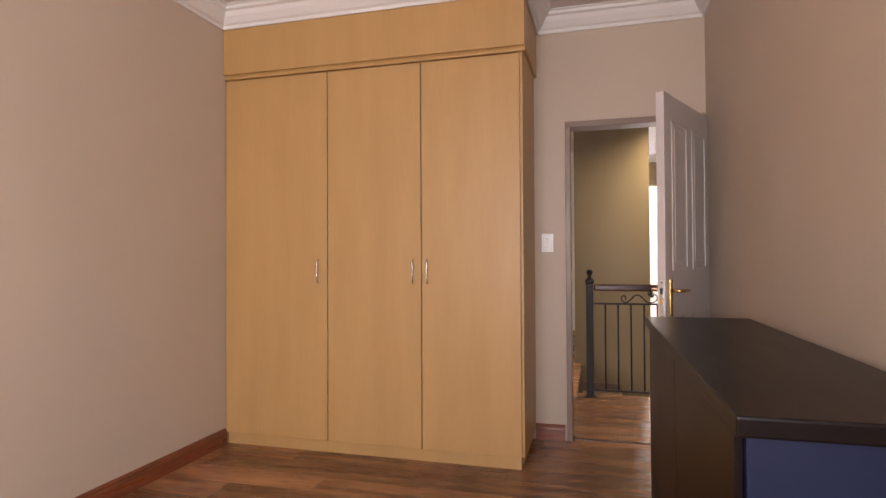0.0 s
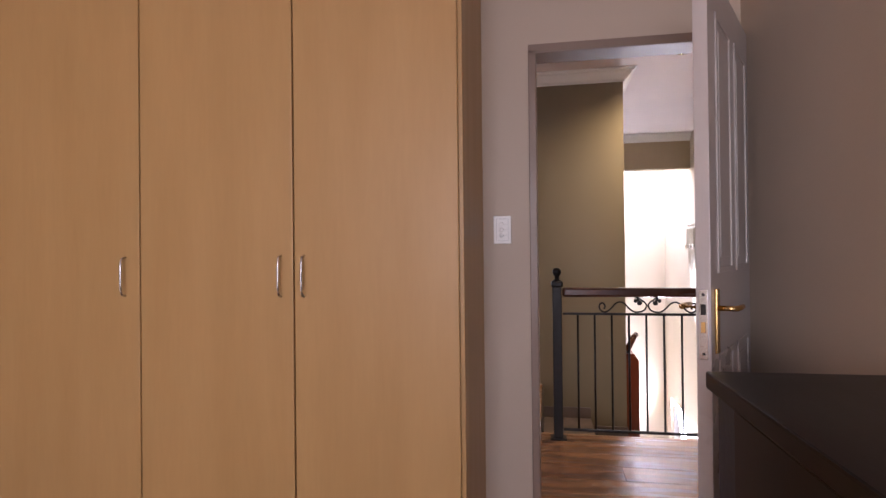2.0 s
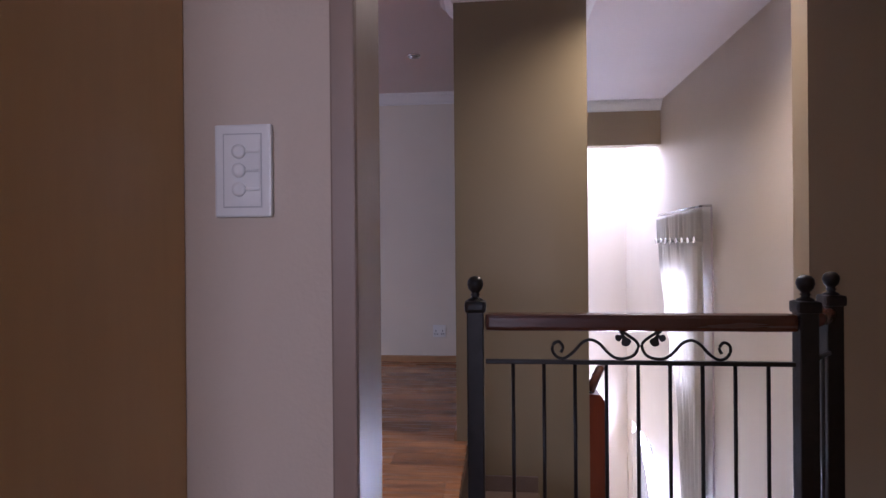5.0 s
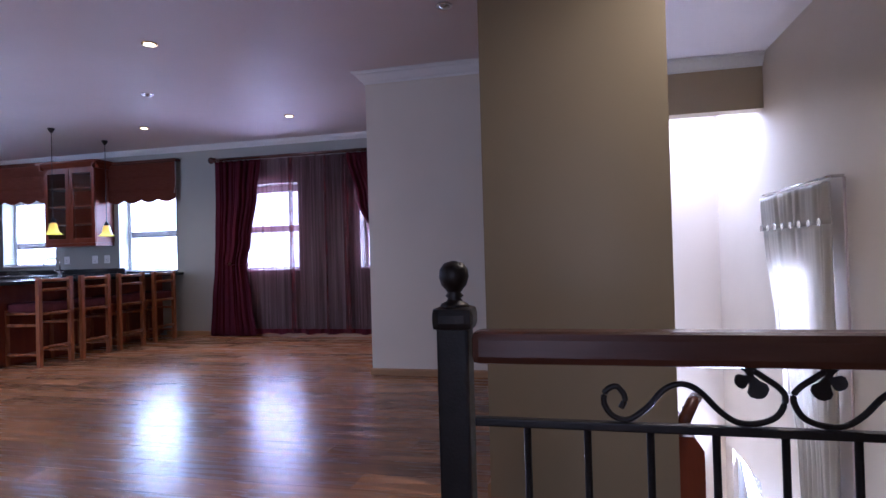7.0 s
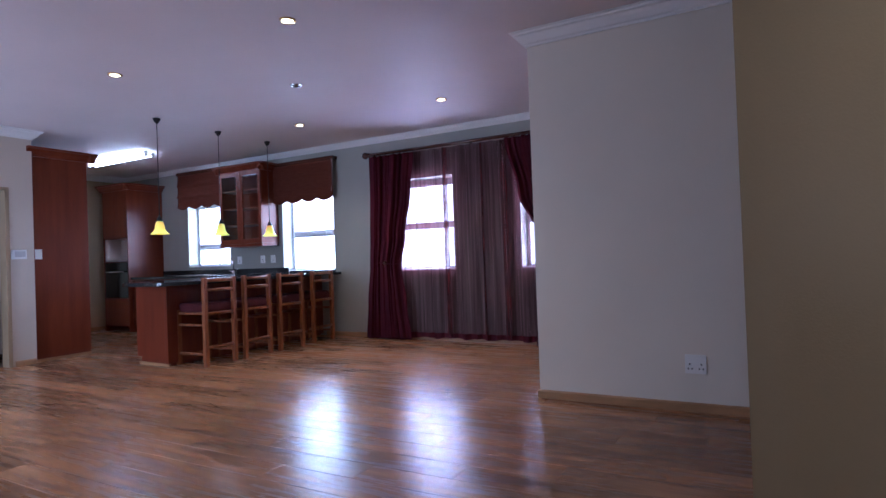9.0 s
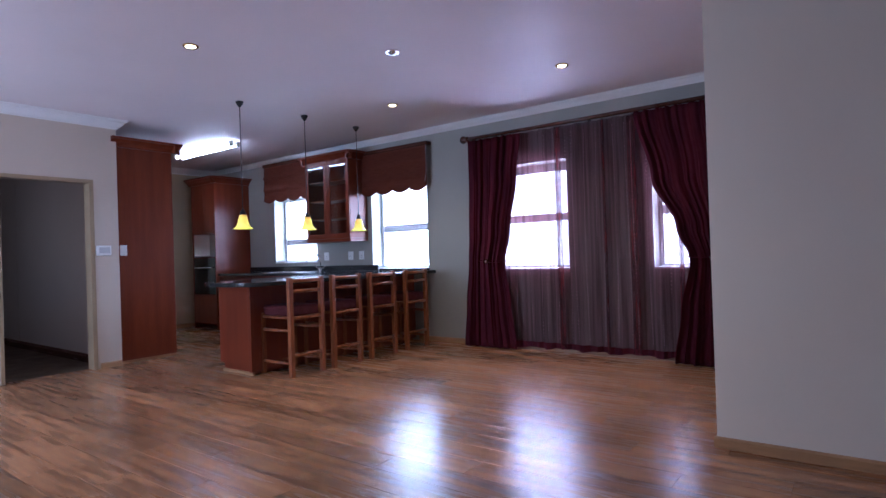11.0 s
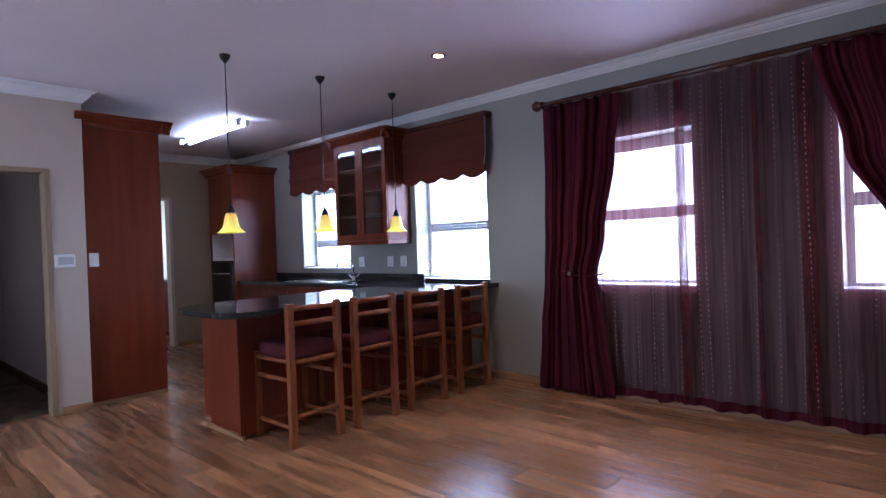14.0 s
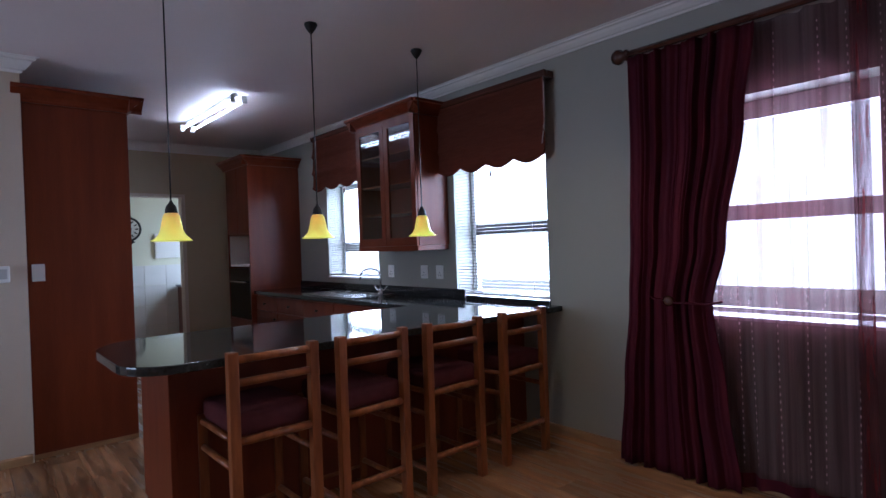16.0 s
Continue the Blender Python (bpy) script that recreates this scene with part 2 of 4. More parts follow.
CABGLASS = clear_glass("cabinet_glass", (0.95, 0.95, 0.96))
DRAPE = cloth("burgundy_taffeta", (0.13, 0.02, 0.027), (0.03, 0.010, 0.021), 0.0, 0.15, (14, 1, 1.2), gloss=0.2)
SHEER = cloth("plum_sheer", (0.13, 0.042, 0.045), (0.05, 0.022, 0.027), 0.48, 0.4, (30, 1, 0.6), tint=(0.86, 0.76, 0.80))
BLINDCLOTH = cloth("russet_blind_cloth", (0.19, 0.062, 0.038), (0.12, 0.036, 0.026), 0.0, 0.36, (8, 8, 60))
CREAM = cloth("cream_curtain_cloth", (0.72, 0.69, 0.64), (0.62, 0.58, 0.53), 0.0, 0.45)
THREAD = mat("pale_thread", (0.60, 0.50, 0.50), 0.6)
TUBE = glow("fluorescent_tube", (0.95, 0.98, 1.0), 30.0)
BULB = glow("warm_bulb", (1.0, 0.74, 0.34), 14.0)
BACKDROP_GLOW = glow("glowing_backdrop", (0.90, 0.95, 1.0), 6.0)
CARPET = mat("brown_carpet", (0.16, 0.115, 0.08), 0.9, var=0.25, scale=5, fine=250, bump=0.3, spec=0.1)
GROUND = mat("dry_ground", (0.42, 0.37, 0.30), 0.9, var=0.3, scale=0.05, fine=2)

# ---- builders ----


def box(bm, a, b, bev=0.0):
    x0, y0, z0 = (min(p, q) for p, q in zip(a, b))
    x1, y1, z1 = (max(p, q) for p, q in zip(a, b))
    v = [bm.verts.new(c) for c in ((x0, y0, z0), (x1, y0, z0), (x1, y1, z0), (x0, y1, z0), (x0, y0, z1), (x1, y0, z1), (x1, y1, z1), (x0, y1, z1))]
    fs = [bm.faces.new([v[i] for i in f]) for f in ((3, 2, 1, 0), (4, 5, 6, 7), (0, 1, 5, 4), (1, 2, 6, 5), (2, 3, 7, 6), (3, 0, 4, 7))]
    if bev:
        bmesh.ops.bevel(bm, geom=list({e for f in fs for e in f.edges}), offset=bev, segments=2, profile=0.6, affect="EDGES")
    return bm


def turned(bm, profile, seg=20, at=(0, 0, 0), axis="z"):
    """A body of revolution from (radius, height) pairs."""
    rings = []
    for r, h in profile:
        ring = []
        for i in range(seg):
            a = 2 * math.pi * i / seg
            p = (r * math.cos(a), r * math.sin(a), h)
            if axis == "x":
                p = (p[2], p[0], p[1])
            elif axis == "y":
                p = (p[0], p[2], p[1])
            ring.append(bm.verts.new((at[0] + p[0], at[1] + p[1], at[2] + p[2])))
        rings.append(ring)
    for a, b in zip(rings, rings[1:]):
        for i in range(seg):
            f = bm.faces.new((a[i], a[(i + 1) % seg], b[(i + 1) % seg], b[i]))
            f.smooth = True
    for ring in (rings[0], rings[-1]):
        bm.faces.new(ring)
    bmesh.ops.recalc_face_normals(bm, faces=bm.faces)
    return bm


def tube(bm, pts, r, seg=8):
    """A round bar along a line of points."""
    pts = [Vector(p) for p in pts]
    rings = []
    for i, p in enumerate(pts):
        d = (pts[min(i + 1, len(pts) - 1)] - pts[max(i - 1, 0)]).normalized()
        u = d.orthogonal() if abs(d.z) > 0.95 else d.cross(Vector((0, 0, 1)))
        u = u.normalized() if abs(d.y) < 0.999 or abs(d.z) > 0.95 else Vector((1, 0, 0))
        w = d.cross(u)
        rings.append([bm.verts.new(p + r * (math.cos(2 * math.pi * k / seg) * u + math.sin(2 * math.pi * k / seg) * w)) for k in range(seg)])
    for a, b in zip(rings, rings[1:]):
        for k in range(seg):
            bm.faces.new((a[k], a[(k + 1) % seg], b[(k + 1) % seg], b[k])).smooth = True
    bm.faces.new(rings[0])
    bm.faces.new(rings[-1])
    bmesh.ops.recalc_face_normals(bm, faces=bm.faces)
    return bm


def sweep(bm, profile, a, b, out, m0=0, m1=0):
    """A moulding from a to b: profile of (outwards, up) pairs, out the way it faces; m0, m1: 1 for a mitre round an outer corner."""
    a, b, out = Vector(a), Vector(b), Vector(out)
    d = (b - a).normalized()
    ends = [[bm.verts.new(p + out * u + d * (u * m) + Vector((0, 0, v))) for u, v in profile] for p, m in ((a, -m0), (b, m1))]
    n = len(profile)
    for i in range(n):
        bm.faces.new((ends[0][i], ends[0][(i + 1) % n], ends[1][(i + 1) % n], ends[1][i]))
    bm.faces.new(ends[0])
    bm.faces.new(ends[1])
    bmesh.ops.recalc_face_normals(bm, faces=bm.faces)
    return bm


def mesh_of(name, bm, material):
    me = bpy.data.meshes.new(name)
    bm.to_mesh(me)
    bm.free()
    if material:
        me.materials.append(material)
    return me


def part(name, bm, material, parent, label="", loc=None, kind=""):
    ob = new(name, bm if isinstance(bm, bpy.types.Mesh) else mesh_of(name, bm, material))
    ob.parent = parent
    if loc:
        ob.location = loc
    return tagged(ob, label=label, kind=kind)


def thing(name, label, category, loc=(0, 0, 0), group="", turn=0.0):
    ob = new(name)
    ob.empty_display_size = 0.1
    ob.matrix_world = pose(*loc, 0, 0, turn)
    return tagged(ob, label, category, group)


def setting(name, bm, material, label, category):
    return tagged(new(name, mesh_of(name, bm, material)), label, category, kind="structure")


def B(a, b, bev=0.0):
    return box(bmesh.new(), a, b, bev)


def wall(name, along, lo, hi, c0, c1, z0, z1, holes=(), material=None, label="plain painted plaster wall"):
    """A wall with thickness c0..c1 that runs along x or y from lo to hi, with openings (from, to, sill, head) right through."""
    bm = bmesh.new()

    def piece(u0, u1, w0, w1):
        if u1 - u0 > 1e-4 and w1 - w0 > 1e-4:
            box(bm, *(((u0, c0, w0), (u1, c1, w1)) if along == "x" else ((c0, u0, w0), (c1, u1, w1))))
    at = lo
    for h0, h1, s, t in sorted(holes):
        piece(at, h0, z0, z1)
        piece(h0, h1, z0, s)
        piece(h0, h1, t, z1)
        at = h1
    piece(at, hi, z0, z1)
    return setting(name, bm, material or WALL, label, "wall")


# ---- the large structure ----
TOP = 2.74
wall("wall_bedroom_west", "y", -1.6, 4.73, -0.96, -0.84, 0, TOP)
wall("wall_bedroom_south", "x", -0.96, 2.2, -1.72, -1.6, 0, TOP, [(0.2, 1.85, 0.85, 2.15)])
wall("wall_bedroom_east", "y", -1.6, 4.73, 2.08, 2.2, 0, TOP, [(-1.2, 0.5, 0.85, 2.15)])
wall("wall_bedroom_north", "x", -6.36, 3.5, 4.73, 4.85, 0, TOP, [(-6.0, -4.2, 0.7, 2.15), (1.267, 2.05, 0, 2.012)])
wall("wall_living_west", "y", 4.85, 9.14, -6.36, -6.24, 0, TOP, [(8.17, 8.98, 0, 2.03)])
wall("wall_kitchen_south", "x", -9.1, -6.24, 9.14, 9.26, 0, TOP)
wall("wall_kitchen_west", "y", 9.26, 12.15, -9.12, -9.0, 0, TOP, [(10.26, 11.06, 0, 2.1)], material=WALL_TAN, label="warm beige painted plaster wall")
wall("wall_north", "x", -9.12, 1.185, 12.15, 12.42, -2.9, TOP,
     [(-7.31, -6.29, 1.05, 2.1), (-5.11, -4.11, 0.93, 2.1), (-3.12, -2.15, 0.91, 2.13), (-1.24, -0.5, 0.91, 2.13)], WALL_GREY, "sage grey painted plaster wall")
wall("wall_block", "x", -0.235, 1.86, 9.81, 12.15, 0, TOP, material=WALL_LIT, label="painted plaster wall toned pale cream for the light on it")
# dark tone here also holds down the brightness of the stairwell
wall("wall_stair_west", "y", 7.72, 12.37, 1.86, 1.98, -2.9, TOP, material=WALL_DIM, label="warm beige painted plaster wall")
wall("wall_pier", "y", 7.435, 7.72, 1.195, 1.98, -2.9, TOP, material=WALL_DIM, label="warm beige painted plaster wall")
wall("wall_stair_east", "y", 6.37, 12.37, 3.215, 3.335, -2.9, TOP, [(9.3, 10.12, -0.15, 0.95), (10.8, 11.8, -2.35, -1.15)], material=WALL_STAIR_LIT)
wall("wall_stair_north", "x", 1.98, 3.215, 12.1, 12.22, -2.9, TOP)
# tan stands in for the shade on the beam's wall paint
wall("wall_stair_beam", "x", 1.98, 3.215, 10.38, 10.55, 2.27, TOP, material=WALL_TAN, label="warm beige painted plaster wall")
wall("wall_hall_east", "x", 2.66, 3.5, 6.37, 6.49, -2.9, TOP, material=WALL_TAN, label="warm beige painted plaster wall")
wall("wall_hall_end", "y", 4.85, 6.37, 3.38, 3.5, 0, TOP, material=WALL_TAN, label="warm beige painted plaster wall")
wall("wall_dark_room_west", "y", 6.9, 9.14, -10.42, -10.3, 0, TOP)
wall("wall_dark_room_south", "x", -10.3, -6.36, 6.9, 7.02, 0, TOP, [(-8.1, -6.9, 0.95, 2.05)])
wall("wall_scullery_west", "y", 9.26, 12.37, -10.92, -10.8, 0, TOP, material=mat("pale_green_paint", (0.66, 0.66, 0.52), 0.5, var=0.04, scale=1.2, fine=160, bump=0.05))
wall("wall_scullery_south", "x", -10.92, -9.12, 9.14, 9.26, 0, TOP)
wall("wall_scullery_north", "x", -10.92, -9.12, 12.25, 12.37, 0, TOP, [(-10.6, -9.4, 1.0, 2.1)])
cb = bmesh.new()
for a, c in (((-11, -1.75), (2.08, 12.5)), ((3.17, -1.75), (3.55, 12.4)), ((2.08, -1.75), (3.17, 10.7)), ((2.08, 12.0), (3.17, 12.4))):
    box(cb, (*a, TOP), (*c, TOP + 0.12))
setting("ceiling", cb, CEIL, "smooth painted plaster ceiling", "ceiling")
slab = bmesh.new()
box(slab, (-11, -1.75, -0.25), (1.27, 12.4, -0.012))
box(slab, (1.27, -1.75, -0.25), (3.55, 6.03, -0.012))
box(slab, (1.27, 7.72, -0.25), (1.86, 9.81, -0.012))
floor = setting("floor", slab, SUBFLOOR, "wood laminate plank floor in warm brown", "floor")
setting("dark_room_floor", B((-10.3, 7.02, -0.011), (-6.36, 9.14, -0.001)), CARPET, "dull brown carpet in the unlit side room", "floor")
setting("stairwell_floor", B((1.98, 6.0, -3.0), (3.4, 12.4, -2.9)), TILE, "pale tiled floor at the foot of the stairs", "floor")
setting("ground", B((-400, -400, -3.4), (400, 400, -3.2)), GROUND, "dry bare ground outside", "ground")
# emissive sheet added outdoors so the window view burns out to white
setting("backdrop", B((-320, 62, -3.2), (80, 62.5, 60)), BACKDROP_GLOW, "plain glowing sheet standing for the bright outdoors beyond the windows", "backdrop")

# ---- trim: cornices, skirtings, door frames, windows ----
CORN = [(0.0, 0.0), (0.0, -0.10), (0.012, -0.10), (0.016, -0.085), (0.03, -0.078), (0.055, -0.05), (0.068, -0.028), (0.085, -0.022), (0.09, -0.008), (0.105, -0.006), (0.105, 0.0)]
SK = [(0.0, 0.0), (0.016, 0.0), (0.016, 0.07), (0.012, 0.08), (0.012, 0.088), (0.006, 0.098), (0.0, 0.1)]
SK_LOW = [(0.0, 0.0), (0.014, 0.0), (0.014, 0.05), (0.008, 0.06), (0.0, 0.062)]


def run(name, prof, a, b, out, material, label, category, m0=0, m1=0):
    return setting(name, sweep(bmesh.new(), prof, a, b, out, m0, m1), material, label, category)


def cornice(a, b, out, m0=0, m1=0, deep=1.0):
    run("cornice_trim", [(u, w * deep) for u, w in CORN], (*a, TOP - 0.002), (*b, TOP - 0.002), (*out, 0), CORNICE, "white moulded plaster cornice under the ceiling", "cornice", m0, m1)


cornice((-0.84, -1.6), (-0.84, 4.107), (1, 0), deep=1.2)
cornice((-0.84, 4.105), (1.07, 4.105), (0, -1), 0, 1, deep=1.2)
cornice((1.07, 4.105), (1.07, 4.73), (1, 0), 1, 0, deep=1.2)
cornice((1.07, 4.73), (2.08, 4.73), (0, -1), deep=1.2)
cornice((2.08, -1.6), (2.08, 4.73), (-1, 0), deep=1.2)
cornice((-9.0, 12.15), (-0.235, 12.15), (0, -1), deep=0.65)
cornice((-0.235, 9.81), (-0.235, 12.15), (-1, 0), 1, 0)
cornice((-0.235, 9.81), (1.86, 9.81), (0, -1), 1, 0)
cornice((1.195, 7.435), (1.195, 7.72), (-1, 0), 1, 0)
cornice((1.195, 7.435), (1.98, 7.435), (0, -1), 1, 1)
cornice((1.98, 7.435), (1.98, 10.38), (1, 0), 1, 0)
cornice((1.98, 10.38), (3.215, 10.38), (0, -1))
cornice((-6.24, 4.85), (-6.24, 9.26), (1, 0), 0, 1)
cornice((-6.2, 4.85), (3.38, 4.85), (0, 1))
cornice((-9.0, 9.26), (-9.0, 12.15), (1, 0))
cornice((2.66, 6.37), (3.38, 6.37), (0, -1), 1, 0)


def skirting(a, b, out, prof=SK_LOW, material=None, label="pale wooden skirting board along the wall"):
    run("baseboard", prof, (*a, 0.0), (*b, 0.0), (*out, 0), material or SKIRT_PALE, label, "skirting board")


for a, b, o in (((-0.84, -1.6), (-0.84, 4.13), (1, 0)), ((1.05, 4.73), (1.235, 4.73), (0, -1)), ((2.08, -1.6), (2.08, 4.66), (-1, 0)), ((-0.84, -1.6), (2.08, -1.6), (0, 1))):
    skirting(a, b, o, SK, SKIRT, "tall red-brown wooden skirting board with moulded top")
for a, b, o in (((-3.45, 12.15), (-0.235, 12.15), (0, -1)), ((-4.3, 12.15), (-3.45, 12.15), (0, -1)), ((-0.235, 9.8), (-0.235, 12.15), (-1, 0)), ((-0.25, 9.81), (1.86, 9.81), (0, -1)),
                ((1.195, 7.435), (1.195, 7.72), (-1, 0)), ((-6.24, 9.04), (-6.24, 9.25), (1, 0)), ((-6.24, 4.85), (-6.24, 8.11), (1, 0)), ((-6.2, 4.85), (1.2, 4.85), (0, 1)),
                ((-9.0, 11.12), (-9.0, 12.1), (1, 0)), ((2.66, 6.37), (3.38, 6.37), (0, -1))):
    skirting(a, b, o)
for a, b, o in (((-10.3, 9.14), (-6.36, 9.14), (0, -1)), ((-10.3, 7.02), (-10.3, 9.14), (1, 0))):
    skirting(a, b, o, SK, RAILWOOD, "dark wooden skirting board")


def door_frame(name, along, lo, hi, c0, c1, head, material):
    """A pressed frame round an opening, with a rebate."""
    bm = bmesh.new()

    def bx(u0, u1, w0, w1, d0, d1):
        box(bm, *(((u0, d0, w0), (u1, d1, w1)) if along == "x" else ((d0, u0, w0), (d1, u1, w1))), 0.003)
    for d0, d1, t in ((c0 - 0.010, c1 + 0.010, 0.013), (c0 - 0.014, c0 + 0.022, 0.045), (c1 - 0.022, c1 + 0.014, 0.045)):
        bx(lo - 0.02 if t > 0.04 else lo, lo + 0.012 if t > 0.04 else lo + t, 0, head, d0, d1)
        bx(hi - 0.012 if t > 0.04 else hi - t, hi + 0.03 if t > 0.04 else hi, 0, head, d0, d1)
        bx(lo - 0.02 if t > 0.04 else lo, hi + 0.03 if t > 0.04 else hi, head - 0.012 if t > 0.04 else head - t, head + 0.025 if t > 0.04 else head, d0, d1)
    return setting(name, bm, material, "painted steel door frame round an open doorway", "door frame")


door_frame("door_frame_1", "x", 1.267, 2.05, 4.73, 4.85, 2.012, FRAMEGREY)
door_frame("door_frame_2", "y", 8.17, 8.98, -6.36, -6.24, 2.03, FRAMETAN)
door_frame("door_frame_3", "y", 10.26, 11.06, -9.12, -9.0, 2.1, WALL)


def window(name, x0, x1, z0, z1, y, bars, label, bar_mat=None):
    """A white casement in the wall's opening: frame, transom, panes, sill."""
    w = thing(name, label, "window", (x0, y, z0))
    w["kind"] = "structure"
    W, H = x1 - x0, z1 - z0
    top = 0.05 if bar_mat else 0.1
    f = bmesh.new()
    for a, b in (((0, 0, 0), (0.045, 0.05, H)), ((W - 0.045, 0, 0), (W, 0.05, H)), ((0.045, 0, 0), (W - 0.045, 0.05, 0.045)), ((0.045, 0, H - top), (W - 0.045, 0.05, H))):
        box(f, a, b, 0.004)
    part("window_frame", f, ALU, w)
    last = 0.045
    e = 0.05 if bar_mat else 0.045
    for z in bars:
        part("transom", B((0.045, 0.003, z - e), (W - 0.045, 0.047, z + e), 0.004), bar_mat or ALU, w)
        p = part("pane", B((0.045, 0.022, last), (W - 0.045, 0.027, z - e)), PANE, w)
        p.visible_shadow = False
        last = z + e
    p = part("pane", B((0.045, 0.022, last), (W - 0.045, 0.027, H - top)), PANE, w)
    p.visible_shadow = False
    part("window_sill", B((0.001, -0.213, 0.001), (W - 0.001, -0.001, 0.02), 0.004), ALU, w)
    return w


window("window_1", -7.31, -6.29, 1.05, 2.1, 12.35, (0.34,), "white framed kitchen window over the sink", FRAME_DARK)
window("window_2", -5.11, -4.11, 0.93, 2.1, 12.35, (0.57,), "white framed kitchen window beside the bar", FRAME_DARK)
window("window_3", -3.12, -2.15, 0.91, 2.13, 12.35, (0.595,), "white framed living room window behind sheer cloth")
window("window_4", -1.24, -0.5, 0.91, 2.13, 12.35, (0.595,), "white framed living room window behind drapes")

# ---- bedroom ----


def smooth_line(pts, steps=5):
    """A line that runs smoothly through its control points."""
    out = []
    p = [pts[0]] + list(pts) + [pts[-1]]
    for a, b, c, d in zip(p, p[1:], p[2:], p[3:]):
        for i in range(steps):
            u = i / steps
            out.append(tuple(0.5 * (2 * q + (r - o) * u + (2 * o - 5 * q + 4 * r - s) * u * u + (3 * q - o - 3 * r + s) * u ** 3) for o, q, r, s in zip(a, b, c, d)))
    return out + [tuple(pts[-1])]


def bow_handle(bm, x, y, z, h, out):
    pts = [(x, y, z - h / 2), (x, y - out, z - h / 2 + 0.012), (x, y - out * 1.15, z), (x, y - out, z + h / 2 - 0.012), (x, y, z + h / 2)]
    return tube(bm, smooth_line(pts, 4), 0.0042, 8)


wd = thing("wardrobe", "pale maple built-in wardrobe with three closed tall doors", "wardrobe", (-0.84, 4.132, 0))
part("body", B((0.002, 0.022, 0.07), (1.89, 0.597, 2.735), 0.002), MAPLE, wd)
part("plinth", B((0.002, 0.03, 0.0), (1.87, 0.59, 0.069)), MAPLE, wd)
part("pelmet", B((0.002, -0.025, 2.335), (1.908, 0.02, 2.735), 0.003), MAPLE, wd, "deep flat maple panel over the doors")
part("moulding", sweep(bmesh.new(), [(0, 0), (0.012, 0), (0.012, 0.012), (0.004, 0.03), (0, 0.03)], (0.002, 0.0, 2.305), (1.908, 0.0, 2.305), (0, -1, 0)), MAPLE, wd)
part("side_pelmet", B((1.8905, 0.02, 2.335), (1.908, 0.597, 2.735), 0.003), MAPLE, wd)
for i, (a, b, hx) in enumerate(((0.006, 0.710, 0.653), (0.716, 1.302, 1.258), (1.308, 1.876, 1.343))):
    d = part("door", B((a, 0.0, 0.075), (b, 0.02, 2.30), 0.0035), MAPLE, wd)
    h = part("handle", bow_handle(bmesh.new(), hx, 0.0, 1.093, 0.14, 0.022), STEEL, d, "slim bowed brushed metal handle")

leaf = thing("door_1", "off-white moulded panel door standing open into the bedroom", "door", (2.057, 4.715, 0.0), turn=244.5)
leaf["kind"] = "structure"
LW = 0.76
part("leaf", B((0, 0, 0.006), (LW, 0.04, 1.995), 0.003), DOORWHITE, leaf)
for px0, px1, pz0, pz1 in ((0.10, 0.34, 1.1, 1.87), (0.42, 0.66, 1.1, 1.87), (0.10, 0.34, 0.2, 0.86), (0.42, 0.66, 0.2, 0.86)):
    for ys, yd in ((0.04, 1), (0.0, -1)):
        bm = bmesh.new()
        for a, b in (((px0, pz0), (px0 + 0.018, pz1)), ((px1 - 0.018, pz0), (px1, pz1)), ((px0, pz0), (px1, pz0 + 0.018)), ((px0, pz1 - 0.018), (px1, pz1))):
            box(bm, (a[0], ys, a[1]), (b[0], ys + yd * 0.005, b[1]), 0.002)
        box(bm, (px0 + 0.045, ys, pz0 + 0.045), (px1 - 0.045, ys + yd * 0.003, pz1 - 0.045), 0.0025)
        part("moulding", bm, DOORWHITE, leaf)
part("lock_plate", B((LW - 0.001, 0.008, 0.86), (LW + 0.002, 0.032, 1.055), 0.001), STEEL, leaf, "shiny steel lock plate on the door's edge")
for z in (0.875, 1.042):
    part("screw", turned(bmesh.new(), [(0.0045, LW + 0.002), (0.004, LW + 0.003), (0.001, LW + 0.0032)], 10, (0, 0.02, z), "x"), BLACK, leaf)
part("latch", B((LW + 0.002, 0.013, 0.985), (LW + 0.0035, 0.027, 1.015)), BLACK, leaf)
part("bolt", B((LW + 0.002, 0.014, 0.935), (LW + 0.006, 0.026, 0.965), 0.001), BRASS, leaf)
for s, y0 in ((1, 0.04), (-1, 0.0)):
    pl = part("handle_plate", B((LW - 0.085, y0, 0.87), (LW - 0.045, y0 + s * 0.008, 1.056), 0.003), BRASS, leaf, "long polished brass backplate")
    lv = bmesh.new()
    tube(lv, [(LW - 0.065, y0 + s * 0.008, 1.0), (LW - 0.065, y0 + s * 0.05, 1.0), (LW - 0.074, y0 + s * 0.056, 1.0), (LW - 0.12, y0 + s * 0.058, 1.0), (LW - 0.175, y0 + s * 0.054, 0.998)], 0.008, 10)
    part("lever", lv, BRASS, leaf, "polished brass lever handle")
for z in (0.25, 1.78):
    part("hinge", turned(bmesh.new(), [(0.007, z), (0.007, z + 0.1)], 10, (-0.004, -0.006, 0)), BRASS, leaf)


